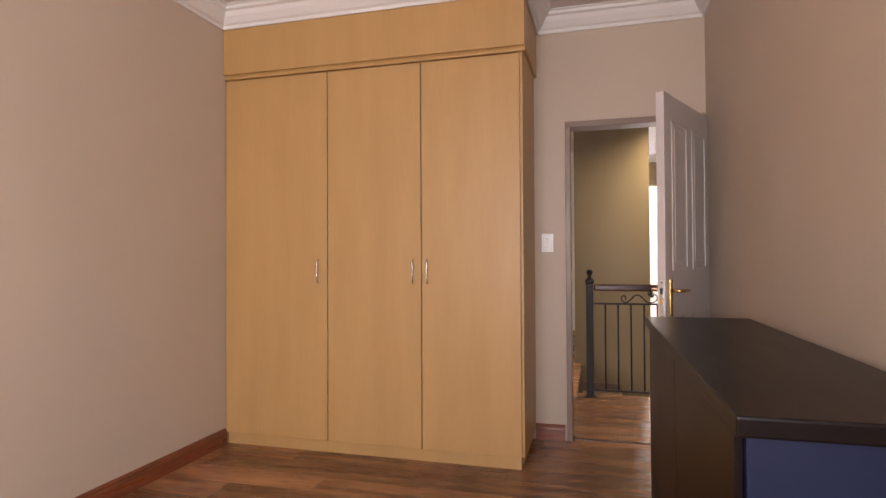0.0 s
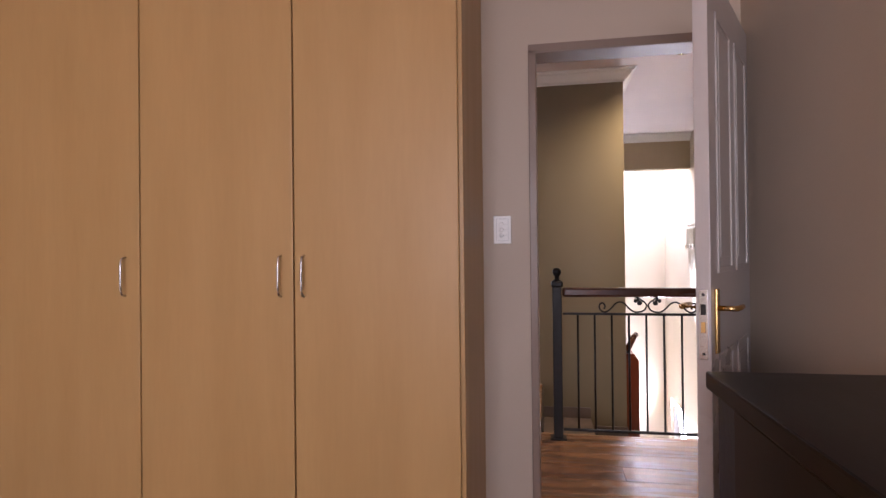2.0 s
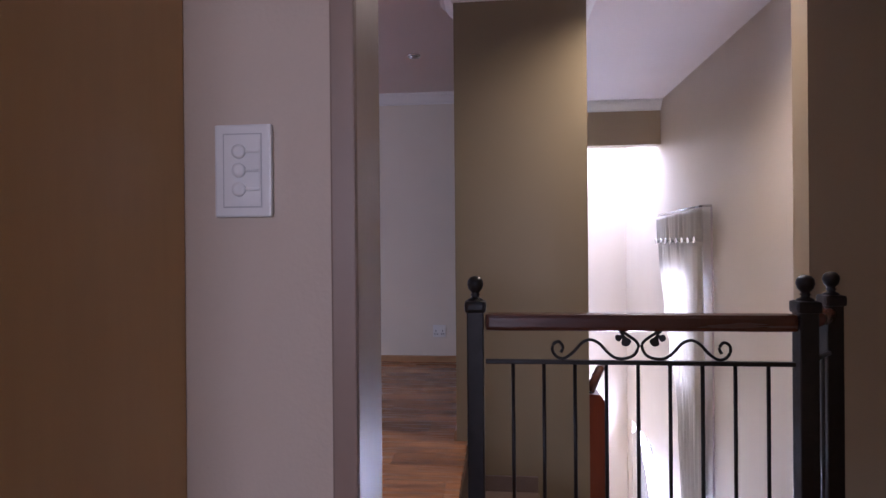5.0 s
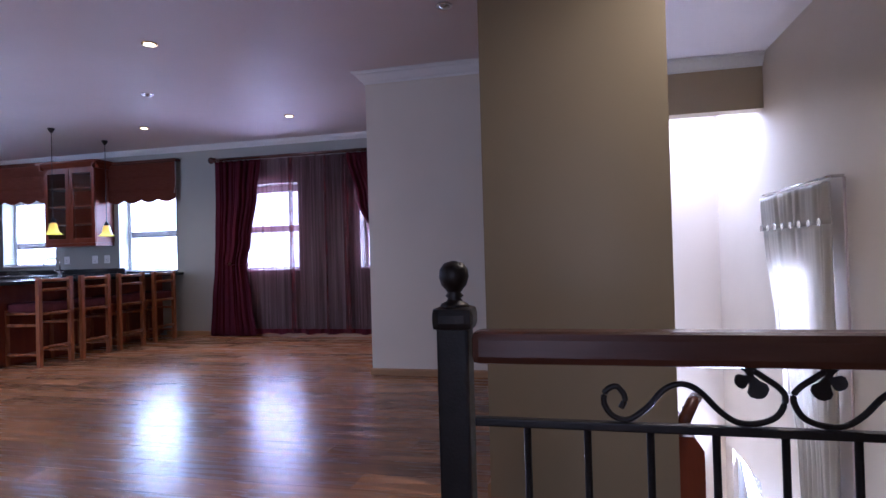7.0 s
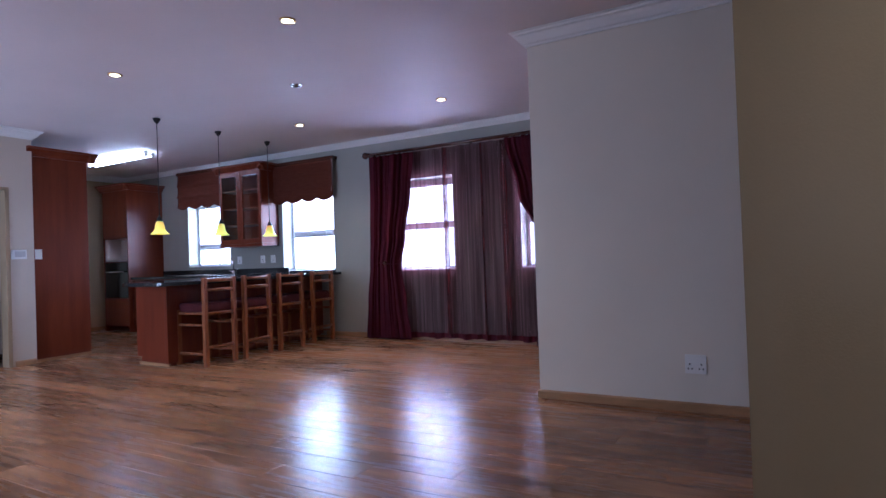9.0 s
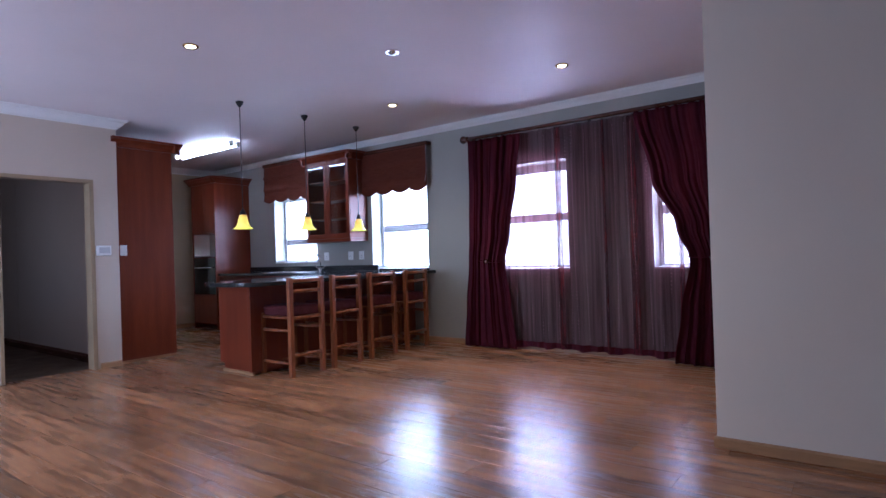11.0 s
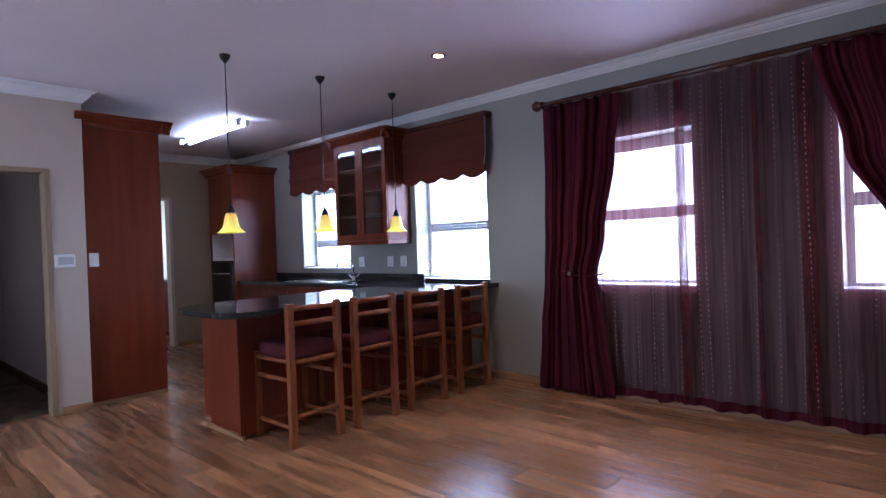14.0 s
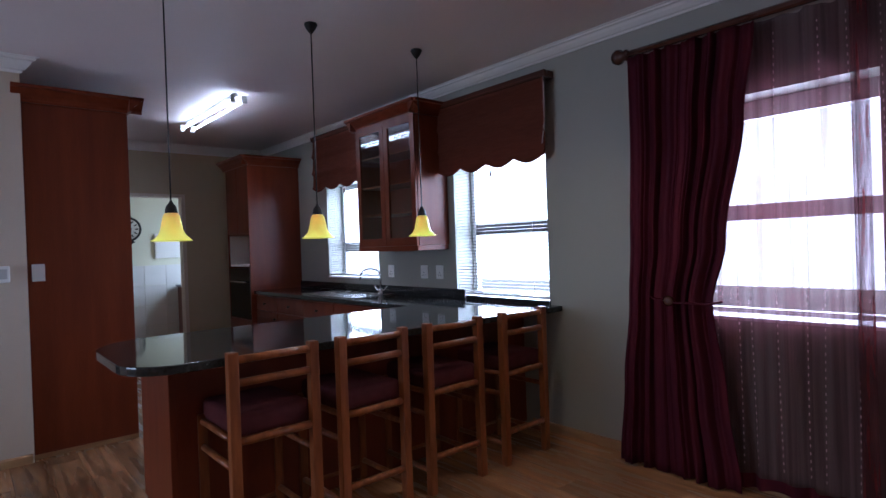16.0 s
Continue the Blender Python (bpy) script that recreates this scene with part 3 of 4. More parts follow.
def wall_plate(name, label, category, centre, w, h, face, rockers, holes=(), group=""):
    """A white plastic plate on a wall; face 'y-' or 'x+' tells which way it looks."""
    t = thing(name, label, category, centre, group)
    if face == "x+":
        t.matrix_world = pose(*centre, 0, 0, 90)
    part("plate", B((-w / 2, -0.009, -h / 2), (w / 2, 0, h / 2), 0.003), PLASTIC, t)
    if len(rockers) == 3:
        part("inset", B((-w * 0.34, -0.0096, -h * 0.4), (w * 0.34, -0.0088, h * 0.4)), PLATE_GREY, t)
        part("grid_plate", B((-w * 0.32, -0.0104, -h * 0.385), (w * 0.32, -0.0094, h * 0.385), 0.0004), PLASTIC, t)
    for x, z, a, b in rockers:
        part("rocker", B((x - a / 2, -0.0125, z - b / 2), (x + a / 2, -0.0085, z + b / 2), 0.0015), PLASTIC, t)
        if len(rockers) == 3:
            part("push_button", turned(bmesh.new(), [(0.0092, -0.0095), (0.009, -0.0125), (0.0075, -0.0145), (0.003, -0.0135), (0.0005, -0.0133)], 20, (-0.004, 0, z), "y"), PLASTIC, t)
    for x, z in holes:
        part("pin_hole", B((x - 0.004, -0.0095, z - 0.006), (x + 0.004, -0.0088, z + 0.006)), BLACK, t)
    return t


setting("threshold_trim", B((1.294, 4.765, 0.0005), (2.036, 4.795, 0.005), 0.002), RAILWOOD, "thin dark threshold strip across the doorway", "threshold")
wall_plate("light_switch", "white plastic triple light switch on the wall", "light switch", (1.132, 4.73, 1.262), 0.075, 0.118, "y-", [(0.012, 0.024, 0.022, 0.004), (0.012, 0.0, 0.022, 0.004), (0.012, -0.024, 0.022, 0.004)])

ch = thing("sideboard", "low dark sideboard with navy ends and espresso top", "sideboard", (1.672, 2.03, 0), turn=0.8)
part("top", B((-0.018, -0.018, 0.885), (0.385, 1.53, 0.92), 0.005), DARKTOP, ch, "dark brown polished top")
part("carcass", B((0.0, 0.0, 0.05), (0.375, 1.51, 0.884), 0.003), NAVY, ch)
part("plinth", B((0.03, 0.03, 0.0), (0.36, 1.48, 0.049)), DARKTOP, ch)
for a, b_ in ((0.018, 0.69), (0.694, 1.37)):
    part("door", B((-0.014, a, 0.06), (-0.0005, b_, 0.883), 0.002), DARKTOP, ch)

# ---- stair hall ----
rl = thing("stair_railing", "black wrought iron stair railing with mahogany handrail", "railing", (1.375, 5.948, 0))


def newel(x, y):
    bm = box(bmesh.new(), (x - 0.029, y - 0.029, 0.0), (x + 0.028, y + 0.028, 0.955), 0.005)
    box(bm, (x - 0.037, y - 0.037, 0.943), (x + 0.037, y + 0.037, 0.985), 0.014)
    p = part("newel_post", bm, IRON, rl)
    part("finial", turned(bmesh.new(), [(0.028, 0.983), (0.024, 0.990), (0.015, 0.994), (0.012, 0.999), (0.017, 1.004), (0.012, 1.009), (0.015, 1.014), (0.023, 1.023), (0.0275, 1.038), (0.0255, 1.052), (0.017, 1.063), (0.003, 1.067)], 20, (x, y, 0)), IRON, p)
    part("base_plate", B((x - 0.05, y - 0.05, 0.0), (x + 0.05, y + 0.05, 0.008), 0.002), IRON, p)


NEWELS = ((0.0, 0.0), (1.055, 0.0), (1.262, 0.235))
for p in NEWELS:
    newel(*p)
part("handrail", B((0.033, -0.032, 0.885), (1.022, 0.032, 0.942), 0.014), RAILWOOD, rl, "polished dark mahogany handrail")
part("top_bar", B((0.033, -0.009, 0.772), (1.022, 0.009, 0.787), 0.003), IRON, rl)
part("bottom_bar", B((0.033, -0.009, 0.05), (1.022, 0.009, 0.066), 0.003), IRON, rl)
for i in range(9):
    x = 0.125 + i * 0.102
    part("baluster", tube(bmesh.new(), [(x, 0, 0.064), (x, 0, 0.774)], 0.0065, 8), IRON, rl)
d = Vector((0.207, 0.235, 0)).normalized()
a0, a1 = Vector((1.055, 0, 0)) + d * 0.035, Vector((1.262, 0.235, 0)) - d * 0.035
for z, r, nm, m in ((0.914, 0.028, "handrail", RAILWOOD), (0.78, 0.008, "top_bar", IRON), (0.058, 0.008, "bottom_bar", IRON)):
    part(nm, tube(bmesh.new(), [a0 + Vector((0, 0, z)), a1 + Vector((0, 0, z))], r, 10), m, rl)
for f in (0.33, 0.67):
    q = a0.lerp(a1, f)
    part("baluster", tube(bmesh.new(), [q + Vector((0, 0, 0.04)), q + Vector((0, 0, 0.78))], 0.0065, 8), IRON, rl)


def scroll(sign):
    """One half of the ornament: a curl at the far end, a wave, and a leaf by the middle."""
    c = 0.54
    line = [(0.257, 0.024), (0.250, 0.042), (0.263, 0.060), (0.281, 0.052), (0.284, 0.030), (0.270, 0.010), (0.245, 0.005), (0.215, 0.026), (0.188, 0.056), (0.160, 0.067), (0.132, 0.055), (0.104, 0.025), (0.077, 0.007), (0.043, 0.007), (0.017, 0.020), (0.0055, 0.047), (0.014, 0.064), (0.034, 0.079), (0.052, 0.092)]
    part("scroll", tube(bmesh.new(), smooth_line([(c + sign * u, 0, 0.787 + w) for u, w in line]), 0.0052, 8), IRON, rl)
    lf = bmesh.new()
    for ang, ln in ((100, 0.030), (205, 0.027), (-65, 0.036)):
        a = radians(ang)
        ring = []
        for f, w in ((0.0, 0.14), (0.3, 0.26), (0.55, 0.46), (0.78, 0.44), (0.95, 0.24), (1.0, 0.05)):
            ring.append((f * ln, w * ln))
        edge = [(u, w) for u, w in ring] + [(u, -w) for u, w in reversed(ring)]
        rows_ = []
        for y, k in ((-0.003, 0.86), (0.0, 1.0), (0.003, 0.86)):
            rows_.append([lf.verts.new((c + sign * (0.055 + (u * math.cos(a) - w * k * math.sin(a)) * -1), y - (0.004 * u / ln), 0.868 + u * math.sin(a) + w * k * math.cos(a))) for u, w in edge])
        n = len(edge)
        for p, q in zip(rows_, rows_[1:]):
            for i in range(n):
                lf.faces.new((p[i], p[(i + 1) % n], q[(i + 1) % n], q[i]))
        lf.faces.new(rows_[0])
        lf.faces.new(rows_[-1])
    bmesh.ops.recalc_face_normals(lf, faces=lf.faces)
    part("leaf", lf, IRON, rl, "small cast iron leaf")


scroll(-1)
scroll(1)

st = thing("stairs", "stair flight with taupe treads turning at a tiled landing", "stairs")
st["kind"] = "structure"
for x0, x1, z in ((1.275, 1.68, -0.29), (1.68, 1.99, -0.445)):
    part("step", B((x0, 6.06, z - 0.3), (x1, 7.43, z), 0.006), STEPTILE, st)
    part("step_skirting", B((x0 + (0.003 if x0 > 1.5 else 0), 7.417, z + 0.001), (x1 - 0.003, 7.4345, z + 0.092), 0.002), STEPTILE, st)
part("landing", B((1.99, 6.06, -0.9), (3.215, 7.7, -0.612)), STEPTILE, st)
for i in range(4):
    for j in range(5):
        part("tile", B((2.0 + i * 0.31, 6.07 + j * 0.325, -0.611), (2.304 + i * 0.31, 6.39 + j * 0.325, -0.6), 0.002), TILE, st)
for i in range(9):
    y = 7.705 + i * 0.27
    z = -0.76 - i * 0.165
    part("step", B((1.985, y, z - 0.4), (3.215, y + 0.268, z), 0.006), TILE, st)
    part("step_skirting", B((3.2, y, z + 0.001), (3.2145, y + 0.268, z + 0.1), 0.002), STEPTILE, st)
part("edge_trim", B((1.26, 6.03, -0.03), (2.68, 6.055, -0.002), 0.003), SKIRT_PALE, st)
part("fascia", B((1.27, 6.032, -0.6), (2.68, 6.05, -0.032)), WALL, st)

hp = thing("handrail_post", "red-brown timber stair post with a short sloping handrail", "stair post", (2.05, 7.62, -0.6))
bm = bmesh.new()
vs = [bm.verts.new(p) for p in ((-0.055, -0.02, 0), (0.06, -0.02, 0), (0.06, -0.02, 0.79), (0.02, -0.02, 0.85), (-0.055, -0.02, 0.85))]
f = bm.faces.new(vs)
ex = bmesh.ops.extrude_face_region(bm, geom=[f])
bmesh.ops.translate(bm, verts=[v for v in ex["geom"] if isinstance(v, bmesh.types.BMVert)], vec=(0, 0.5, 0))
bmesh.ops.recalc_face_normals(bm, faces=bm.faces)
part("post", bm, CHERRY, hp)
part("bracket", tube(bmesh.new(), [(-0.03, 0.02, 0.84), (-0.03, 0.02, 0.92), (-0.01, 0.02, 0.97)], 0.012, 8), IRON, hp)
part("handrail", tube(bmesh.new(), [(-0.045, -0.05, 0.88), (0.02, 0.0, 1.0), (0.045, 0.05, 1.01)], 0.026, 10), RAILWOOD, hp)


def drape(bm, edges, y, amp, waves, nx=150, nz=44, z0=0.02, z1=2.45, along="x", seed=0.0, crimp=0.5):
    """Hanging cloth: edges(z) gives its two side edges; folds run down it and close up where it is gathered."""
    grid = []
    for j in range(nz + 1):
        z = z0 + (z1 - z0) * j / nz
        l, r = edges(z)
        row = []
        for i in range(nx + 1):
            u = i / nx
            w = u * waves * 2 * math.pi + seed + 1.6 * noise.noise((u * 3.1, z * 0.35, seed + 5))
            fold = math.sin(w + 1.1 * math.sin(w * 0.37 + seed)) + 0.5 * noise.noise((u * waves * 3.3, z * 0.7, seed)) + 0.35 * math.sin(2.7 * w + 1.3 * z + seed)
            swell = 0.8 + 0.9 * noise.noise((u * 5, z * 0.6, seed))
            off = amp * fold * swell * (1 - 0.35 * (z - z0) / (z1 - z0))
            s = l + (r - l) * u + 0.3 * amp * math.cos(w + seed)
            row.append(bm.verts.new((s, y + off, z) if along == "x" else (y + off, s, z)))
        grid.append(row)
    for a, b in zip(grid, grid[1:]):
        for i in range(nx):
            bm.faces.new((a[i], a[i + 1], b[i + 1], b[i])).smooth = True
    return bm


def lerp_edges(table):
    """Edges from rows of (height, one edge, other edge), lowest first."""
    def at(z):
        for (za, la, ra), (zb, lb, rb) in zip(table, table[1:]):
            if z <= zb:
                f = max(0.0, (z - za) / (zb - za))
                f = f * f * (3 - 2 * f)
                return la + (lb - la) * f, ra + (rb - ra) * f
        return table[-1][1:]
    return at


def thick(ob, t=0.003):
    m = ob.modifiers.new("cloth", "SOLIDIFY")
    m.thickness, m.offset = t, 0
    return ob


sc = thing("stair_curtain", "cream tab curtain on a rail beside the stairs", "curtain", (0, 0, 0))
thick(part("cloth", drape(bmesh.new(), lerp_edges([(-1.3, 8.98, 9.5), (-0.5, 8.96, 9.62), (0.0, 8.95, 9.72), (0.45, 8.94, 9.99), (1.21, 8.93, 10.24)]), 3.14, 0.022, 9, z0=-1.3, z1=1.21, along="y"), CREAM, sc))
thick(part("heading", drape(bmesh.new(), lerp_edges([(1.2, 8.93, 10.25), (1.47, 8.92, 10.31)]), 3.135, 0.02, 9, nz=8, z0=1.2, z1=1.47, along="y"), CREAM, sc, "gathered cream heading"))
part("rail", tube(bmesh.new(), [(3.14, 8.9, 1.495), (3.14, 10.22, 1.495)], 0.009, 8), STEEL, sc)
for i in range(8):
    part("ring", turned(bmesh.new(), [(0.026, 0), (0.026, 0.008), (0.013, 0.01)], 12, (3.095, 9.0 + i * 0.165, 1.215), "x"), CHROME, sc)
for y in (8.92, 10.2):
    part("bracket", B((3.14, y - 0.01, 1.485), (3.2145, y + 0.01, 1.505), 0.002), STEEL, sc)
part("pull_cord", tube(bmesh.new(), [(3.19, 8.86, 1.48), (3.192, 8.85, 0.2), (3.19, 8.86, -1.1)], 0.008, 6), THREAD, sc, "thin beige pull cord against the wall")


def stair_window(name, y0, z0, w, h, label):
    t = thing(name, label, "window", (3.26, y0, z0))
    t["kind"] = "structure"
    fb = bmesh.new()
    for a, b in (((0, 0, 0), (0.05, 0.045, h)), ((0, w - 0.045, 0), (0.05, w, h)), ((0, 0.045, 0), (0.05, w - 0.045, 0.045)), ((0, 0.045, h - 0.045), (0.05, w - 0.045, h))):
        box(fb, a, b, 0.004)
    part("window_frame", fb, ALU, t)
    part("pane", B((0.022, 0.045, 0.045), (0.027, w - 0.045, h - 0.045)), PANE, t).visible_shadow = False


stair_window("window_5", 9.3, -0.15, 0.82, 1.1, "white framed stair window behind a cream curtain")
# invented window that gives the stair foot fill lamp its opening
stair_window("stair_fill_window", 10.8, -2.35, 1.0, 1.2, "added white framed window for the fill light at the stair foot")

# ---- living room ----


def downlight(x, y, on):
    t = thing("downlight", "round recessed ceiling downlight, " + ("lit warm white" if on else "switched off with dark eyeball"), "downlight", (x, y, TOP), "recessed ceiling downlights")
    part("rim", turned(bmesh.new(), [(0.043, -0.0005), (0.057, -0.0005), (0.058, -0.006), (0.052, -0.011), (0.044, -0.008)], 28), BRASS if on else CHROME, t)
    part("bulb" if on else "eyeball", turned(bmesh.new(), [(0.041, -0.001), (0.038, -0.008), (0.02, -0.013 if on else -0.02), (0.003, -0.015 if on else -0.026)], 20), BULB if on else STEEL, t)
    if on:
        lamp("downlight_beam", "SPOT", pose(x, y, TOP - 0.03), 135 if x > 2 else 55, (1.0, 0.76, 0.44) if x > 2 else (1.0, 0.8, 0.5), radius=0.03, cone=radians(150 if x > 2 else 130))


for x, y, on in ((-1.62, 10.965, 1), (-3.56, 10.92, 1), (-1.52, 8.63, 1), (-3.51, 8.63, 1), (2.39, 7.06, 1), (-2.49, 9.73, 0), (0.78, 8.63, 0)):
    downlight(x, y, on)

rod = thing("curtain_rod", "dark wooden curtain pole with ball finials", "curtain rod", (-3.36, 12.05, 2.5))
part("pole", tube(bmesh.new(), [(0, 0, 0), (2.83, 0, 0)], 0.021, 14), RAILWOOD, rod)
for x, s in ((0.0, -1), (2.83, 1)):
    part("finial", turned(bmesh.new(), [(0.021, 0), (0.034, s * 0.01), (0.034, s * 0.02), (0.026, s * 0.03), (0.045, s * 0.055), (0.048, s * 0.075), (0.036, s * 0.1), (0.008, s * 0.112)], 18, (x, 0, 0), "x"), RAILWOOD, rod)
for x in (0.03, 1.5, 2.8):
    part("bracket", B((x - 0.012, 0.0, -0.015), (x + 0.012, 0.098, 0.015), 0.004), RAILWOOD, rod)

dl = thing("curtain", "burgundy taffeta drape tied back beside the window", "curtain", (0, 0, 0), "burgundy drapes")
thick(part("cloth", drape(bmesh.new(), lerp_edges([(0.015, -3.47, -2.76), (0.5, -3.43, -2.82), (1.0, -3.38, -2.88), (1.35, -3.36, -2.8), (2.0, -3.34, -2.69), (2.46, -3.34, -2.63)]), 12.0, 0.03, 6.5, z0=0.015, z1=2.46, seed=1.3), DRAPE, dl))
part("tieback", tube(bmesh.new(), [(-3.3, 12.08, 1.05), (-3.2, 11.955, 1.03), (-3.05, 11.945, 1.01), (-2.88, 11.96, 1.01), (-2.84, 12.03, 1.02)], 0.006, 8), DRAPE, dl)
part("knob", turned(bmesh.new(), [(0.012, 0.1), (0.012, 0.03), (0.028, 0.02), (0.03, 0.005), (0.02, -0.004), (0.004, -0.006)], 14, (-3.1, 11.935, 1.02), "y"), RAILWOOD, dl)
dr = thing("curtain", "burgundy taffeta drape swept back to the wall corner", "curtain", (0, 0, 0), "burgundy drapes")
thick(part("cloth", drape(bmesh.new(), lerp_edges([(0.015, -1.02, -0.40), (0.5, -0.95, -0.43), (1.0, -0.855, -0.5), (1.3, -0.97, -0.49), (1.8, -1.19, -0.5), (2.46, -1.34, -0.52)]), 11.98, 0.034, 8, z0=0.015, z1=2.46, seed=4.1), DRAPE, dr))
part("tieback", tube(bmesh.new(), [(-0.9, 12.03, 1.03), (-0.86, 11.95, 1.02), (-0.7, 11.93, 1.015), (-0.55, 11.94, 1.04), (-0.45, 12.08, 1.07)], 0.006, 8), DRAPE, dr)
part("knob", turned(bmesh.new(), [(0.012, 0.1), (0.012, 0.03), (0.028, 0.02), (0.03, 0.005), (0.02, -0.004), (0.004, -0.006)], 14, (-0.66, 11.92, 1.01), "y"), RAILWOOD, dr)
sh = thing("sheer_curtain", "plum striped sheer curtain with dashed stitching", "curtain", (0, 0, 0))


def sheer_y(x):
    return 12.075 + 0.022 * math.sin(x * 38 + 1.6 * math.sin(x * 7.3)) + 0.01 * math.sin(x * 83 + 2 * math.sin(x * 11))


def sheer_panel(x0, x1, z0, z1, y_off=0.0):
    bm, grid = bmesh.new(), []
    n = int((x1 - x0) / 0.011)
    for j in range(13):
        z = z0 + (z1 - z0) * j / 12
        grid.append([bm.verts.new((x0 + (x1 - x0) * i / n, sheer_y(x0 + (x1 - x0) * i / n) + y_off + 0.004 * math.sin(z * 3 + i * 0.3), z + (0.012 * math.sin(i * 0.21) if j == 0 else 0))) for i in range(n + 1)])
    for a, b in zip(grid, grid[1:]):
        for i in range(n):
            bm.faces.new((a[i], a[i + 1], b[i + 1], b[i])).smooth = True
    return bm


for x0, x1 in ((-3.0, -2.22), (-2.225, -1.42), (-1.425, -0.6)):
    part("cloth", sheer_panel(x0, x1, 0.04, 2.47), SHEER, sh)
    part("hem", sheer_panel(x0, x1, 0.04, 0.105, -0.003), DRAPE, sh)
SEAM = cloth("darker_sheer_stripe", (0.15, 0.035, 0.035), (0.08, 0.022, 0.026), 0.28, 0.4)
for x0, w in ((-2.24, 0.07), (-1.72, 0.04), (-1.45, 0.09), (-0.98, 0.04)):
    part("stripe", sheer_panel(x0, x0 + w, 0.05, 2.46, -0.004), SEAM, sh)
sb = bmesh.new()
for k in range(21):
    x = -2.9 + k * 0.109 + 0.022 * math.sin(k * 2.1)
    for i in range(58):
        z = 0.16 + i * 0.039
        y = sheer_y(x) - 0.007 - (0.004 if k % 3 == 0 else 0)
        xs = x + 0.012 * math.sin(z * 1.7 + k)
        box(sb, (xs - 0.0018, y - 0.0015, z), (xs + 0.0018, y, z + 0.014))
part("stitching", sb, THREAD, sh, "rows of pale dashed stitching", kind="stuff")

wall_plate("wall_socket", "white double power socket low on the wall", "socket", (0.845, 9.81, 0.315), 0.13, 0.125, "y-", [(-0.03, 0.04, 0.018, 0.022), (0.03, 0.04, 0.018, 0.022)], [(-0.035, 0.0), (-0.045, -0.03), (-0.022, -0.03), (0.035, 0.0), (0.022, -0.03), (0.045, -0.03)])
ic = thing("intercom", "white plastic control box on the wall by the doorway", "wall switch", (-6.24, 9.095, 1.285))
part("body", B((0.0005, -0.075, -0.055), (0.042, 0.07, 0.055), 0.008), PLASTIC, ic)
part("panel", B((0.0415, -0.055, -0.03), (0.045, 0.055, 0.035), 0.0015), PLATE_GREY, ic)
ms = thing("ceiling_sensor", "small round white sensor on the ceiling", "sensor", (-0.45, 11.62, TOP))
part("base", turned(bmesh.new(), [(0.05, -0.0005), (0.05, -0.014), (0.044, -0.02)], 24), PLASTIC, ms)
part("dome", turned(bmesh.new(), [(0.036, -0.0195), (0.034, -0.034), (0.022, -0.045), (0.003, -0.05)], 24), PLASTIC, ms)
cd = thing("cable_conduit", "white plastic cable conduit in the wall corner", "conduit", (-0.31, 12.149, 0.0))
part("channel", B((-0.012, -0.014, 0.12), (0.012, 0.0, 2.46), 0.003), PLASTIC, cd)
part("box", B((-0.04, -0.03, 0.07), (0.04, 0.0, 0.19), 0.005), PLASTIC, cd)

# ---- kitchen ----
tc = thing("tall_cupboard", "tall cherry wood cupboard end with a moulded crown", "cupboard", (-6.3, 9.265, 0))
part("carcass", B((-1.2, 0.0, 0.0), (-0.003, 0.64, 2.50), 0.003), CHERRY, tc)
part("end_panel", B((-0.002, 0.0, 0.035), (0.016, 0.645, 2.50), 0.002), CHERRY, tc)
CROWN = [(0.0, 0.0), (0.016, 0.0), (0.02, 0.022), (0.034, 0.04), (0.055, 0.056), (0.078, 0.082), (0.098, 0.088), (0.098, 0.108), (0.0, 0.108)]
cr = sweep(bmesh.new(), CROWN, (0.017, -0.06, 2.455), (0.017, 0.744, 2.455), (1, 0, 0))
sweep(cr, CROWN, (-1.2, 0.646, 2.455), (0.115, 0.646, 2.455), (0, 1, 0))
part("crown", cr, CHERRY, tc)
part("kickboard", B((0.0, 0.0, 0.0), (0.012, 0.645, 0.034)), SKIRT_PALE, tc)
wall_plate("light_switch", "white single light switch inside the dark room", "light switch", (-6.72, 9.14, 1.3), 0.075, 0.118, "y-", [(0.0, 0.0, 0.02, 0.04)])
wall_plate("light_switch", "white single light switch on the cherry panel", "light switch", (-6.283, 9.325, 1.285), 0.075, 0.118, "x+", [(0.0, 0.0, 0.02, 0.04)])

bar = thing("breakfast_bar", "cherry wood breakfast bar base with panelled end", "bar counter", (-4.9, 9.64, 0))
part("front_panel", B((0.0, 0.0, 0.09), (0.54, 0.02, 0.878), 0.003), CHERRY, bar)
part("stool_side_panel", B((0.52, 0.021, 0.03), (0.54, 2.5, 0.878), 0.002), CHERRY, bar)
part("kitchen_side_panel", B((0.0, 0.021, 0.09), (0.02, 1.9, 0.878), 0.002), CHERRY, bar)
part("plinth", B((0.03, 0.03, 0.0), (0.5, 2.48, 0.089)), CHERRY, bar)
part("corner_post", B((0.5, -0.003, 0.03), (0.545, 0.03, 0.878), 0.004), CHERRY, bar)
part("kick_strip", B((0.03, 0.008, 0.0), (0.545, 0.028, 0.03)), SKIRT_PALE, bar)


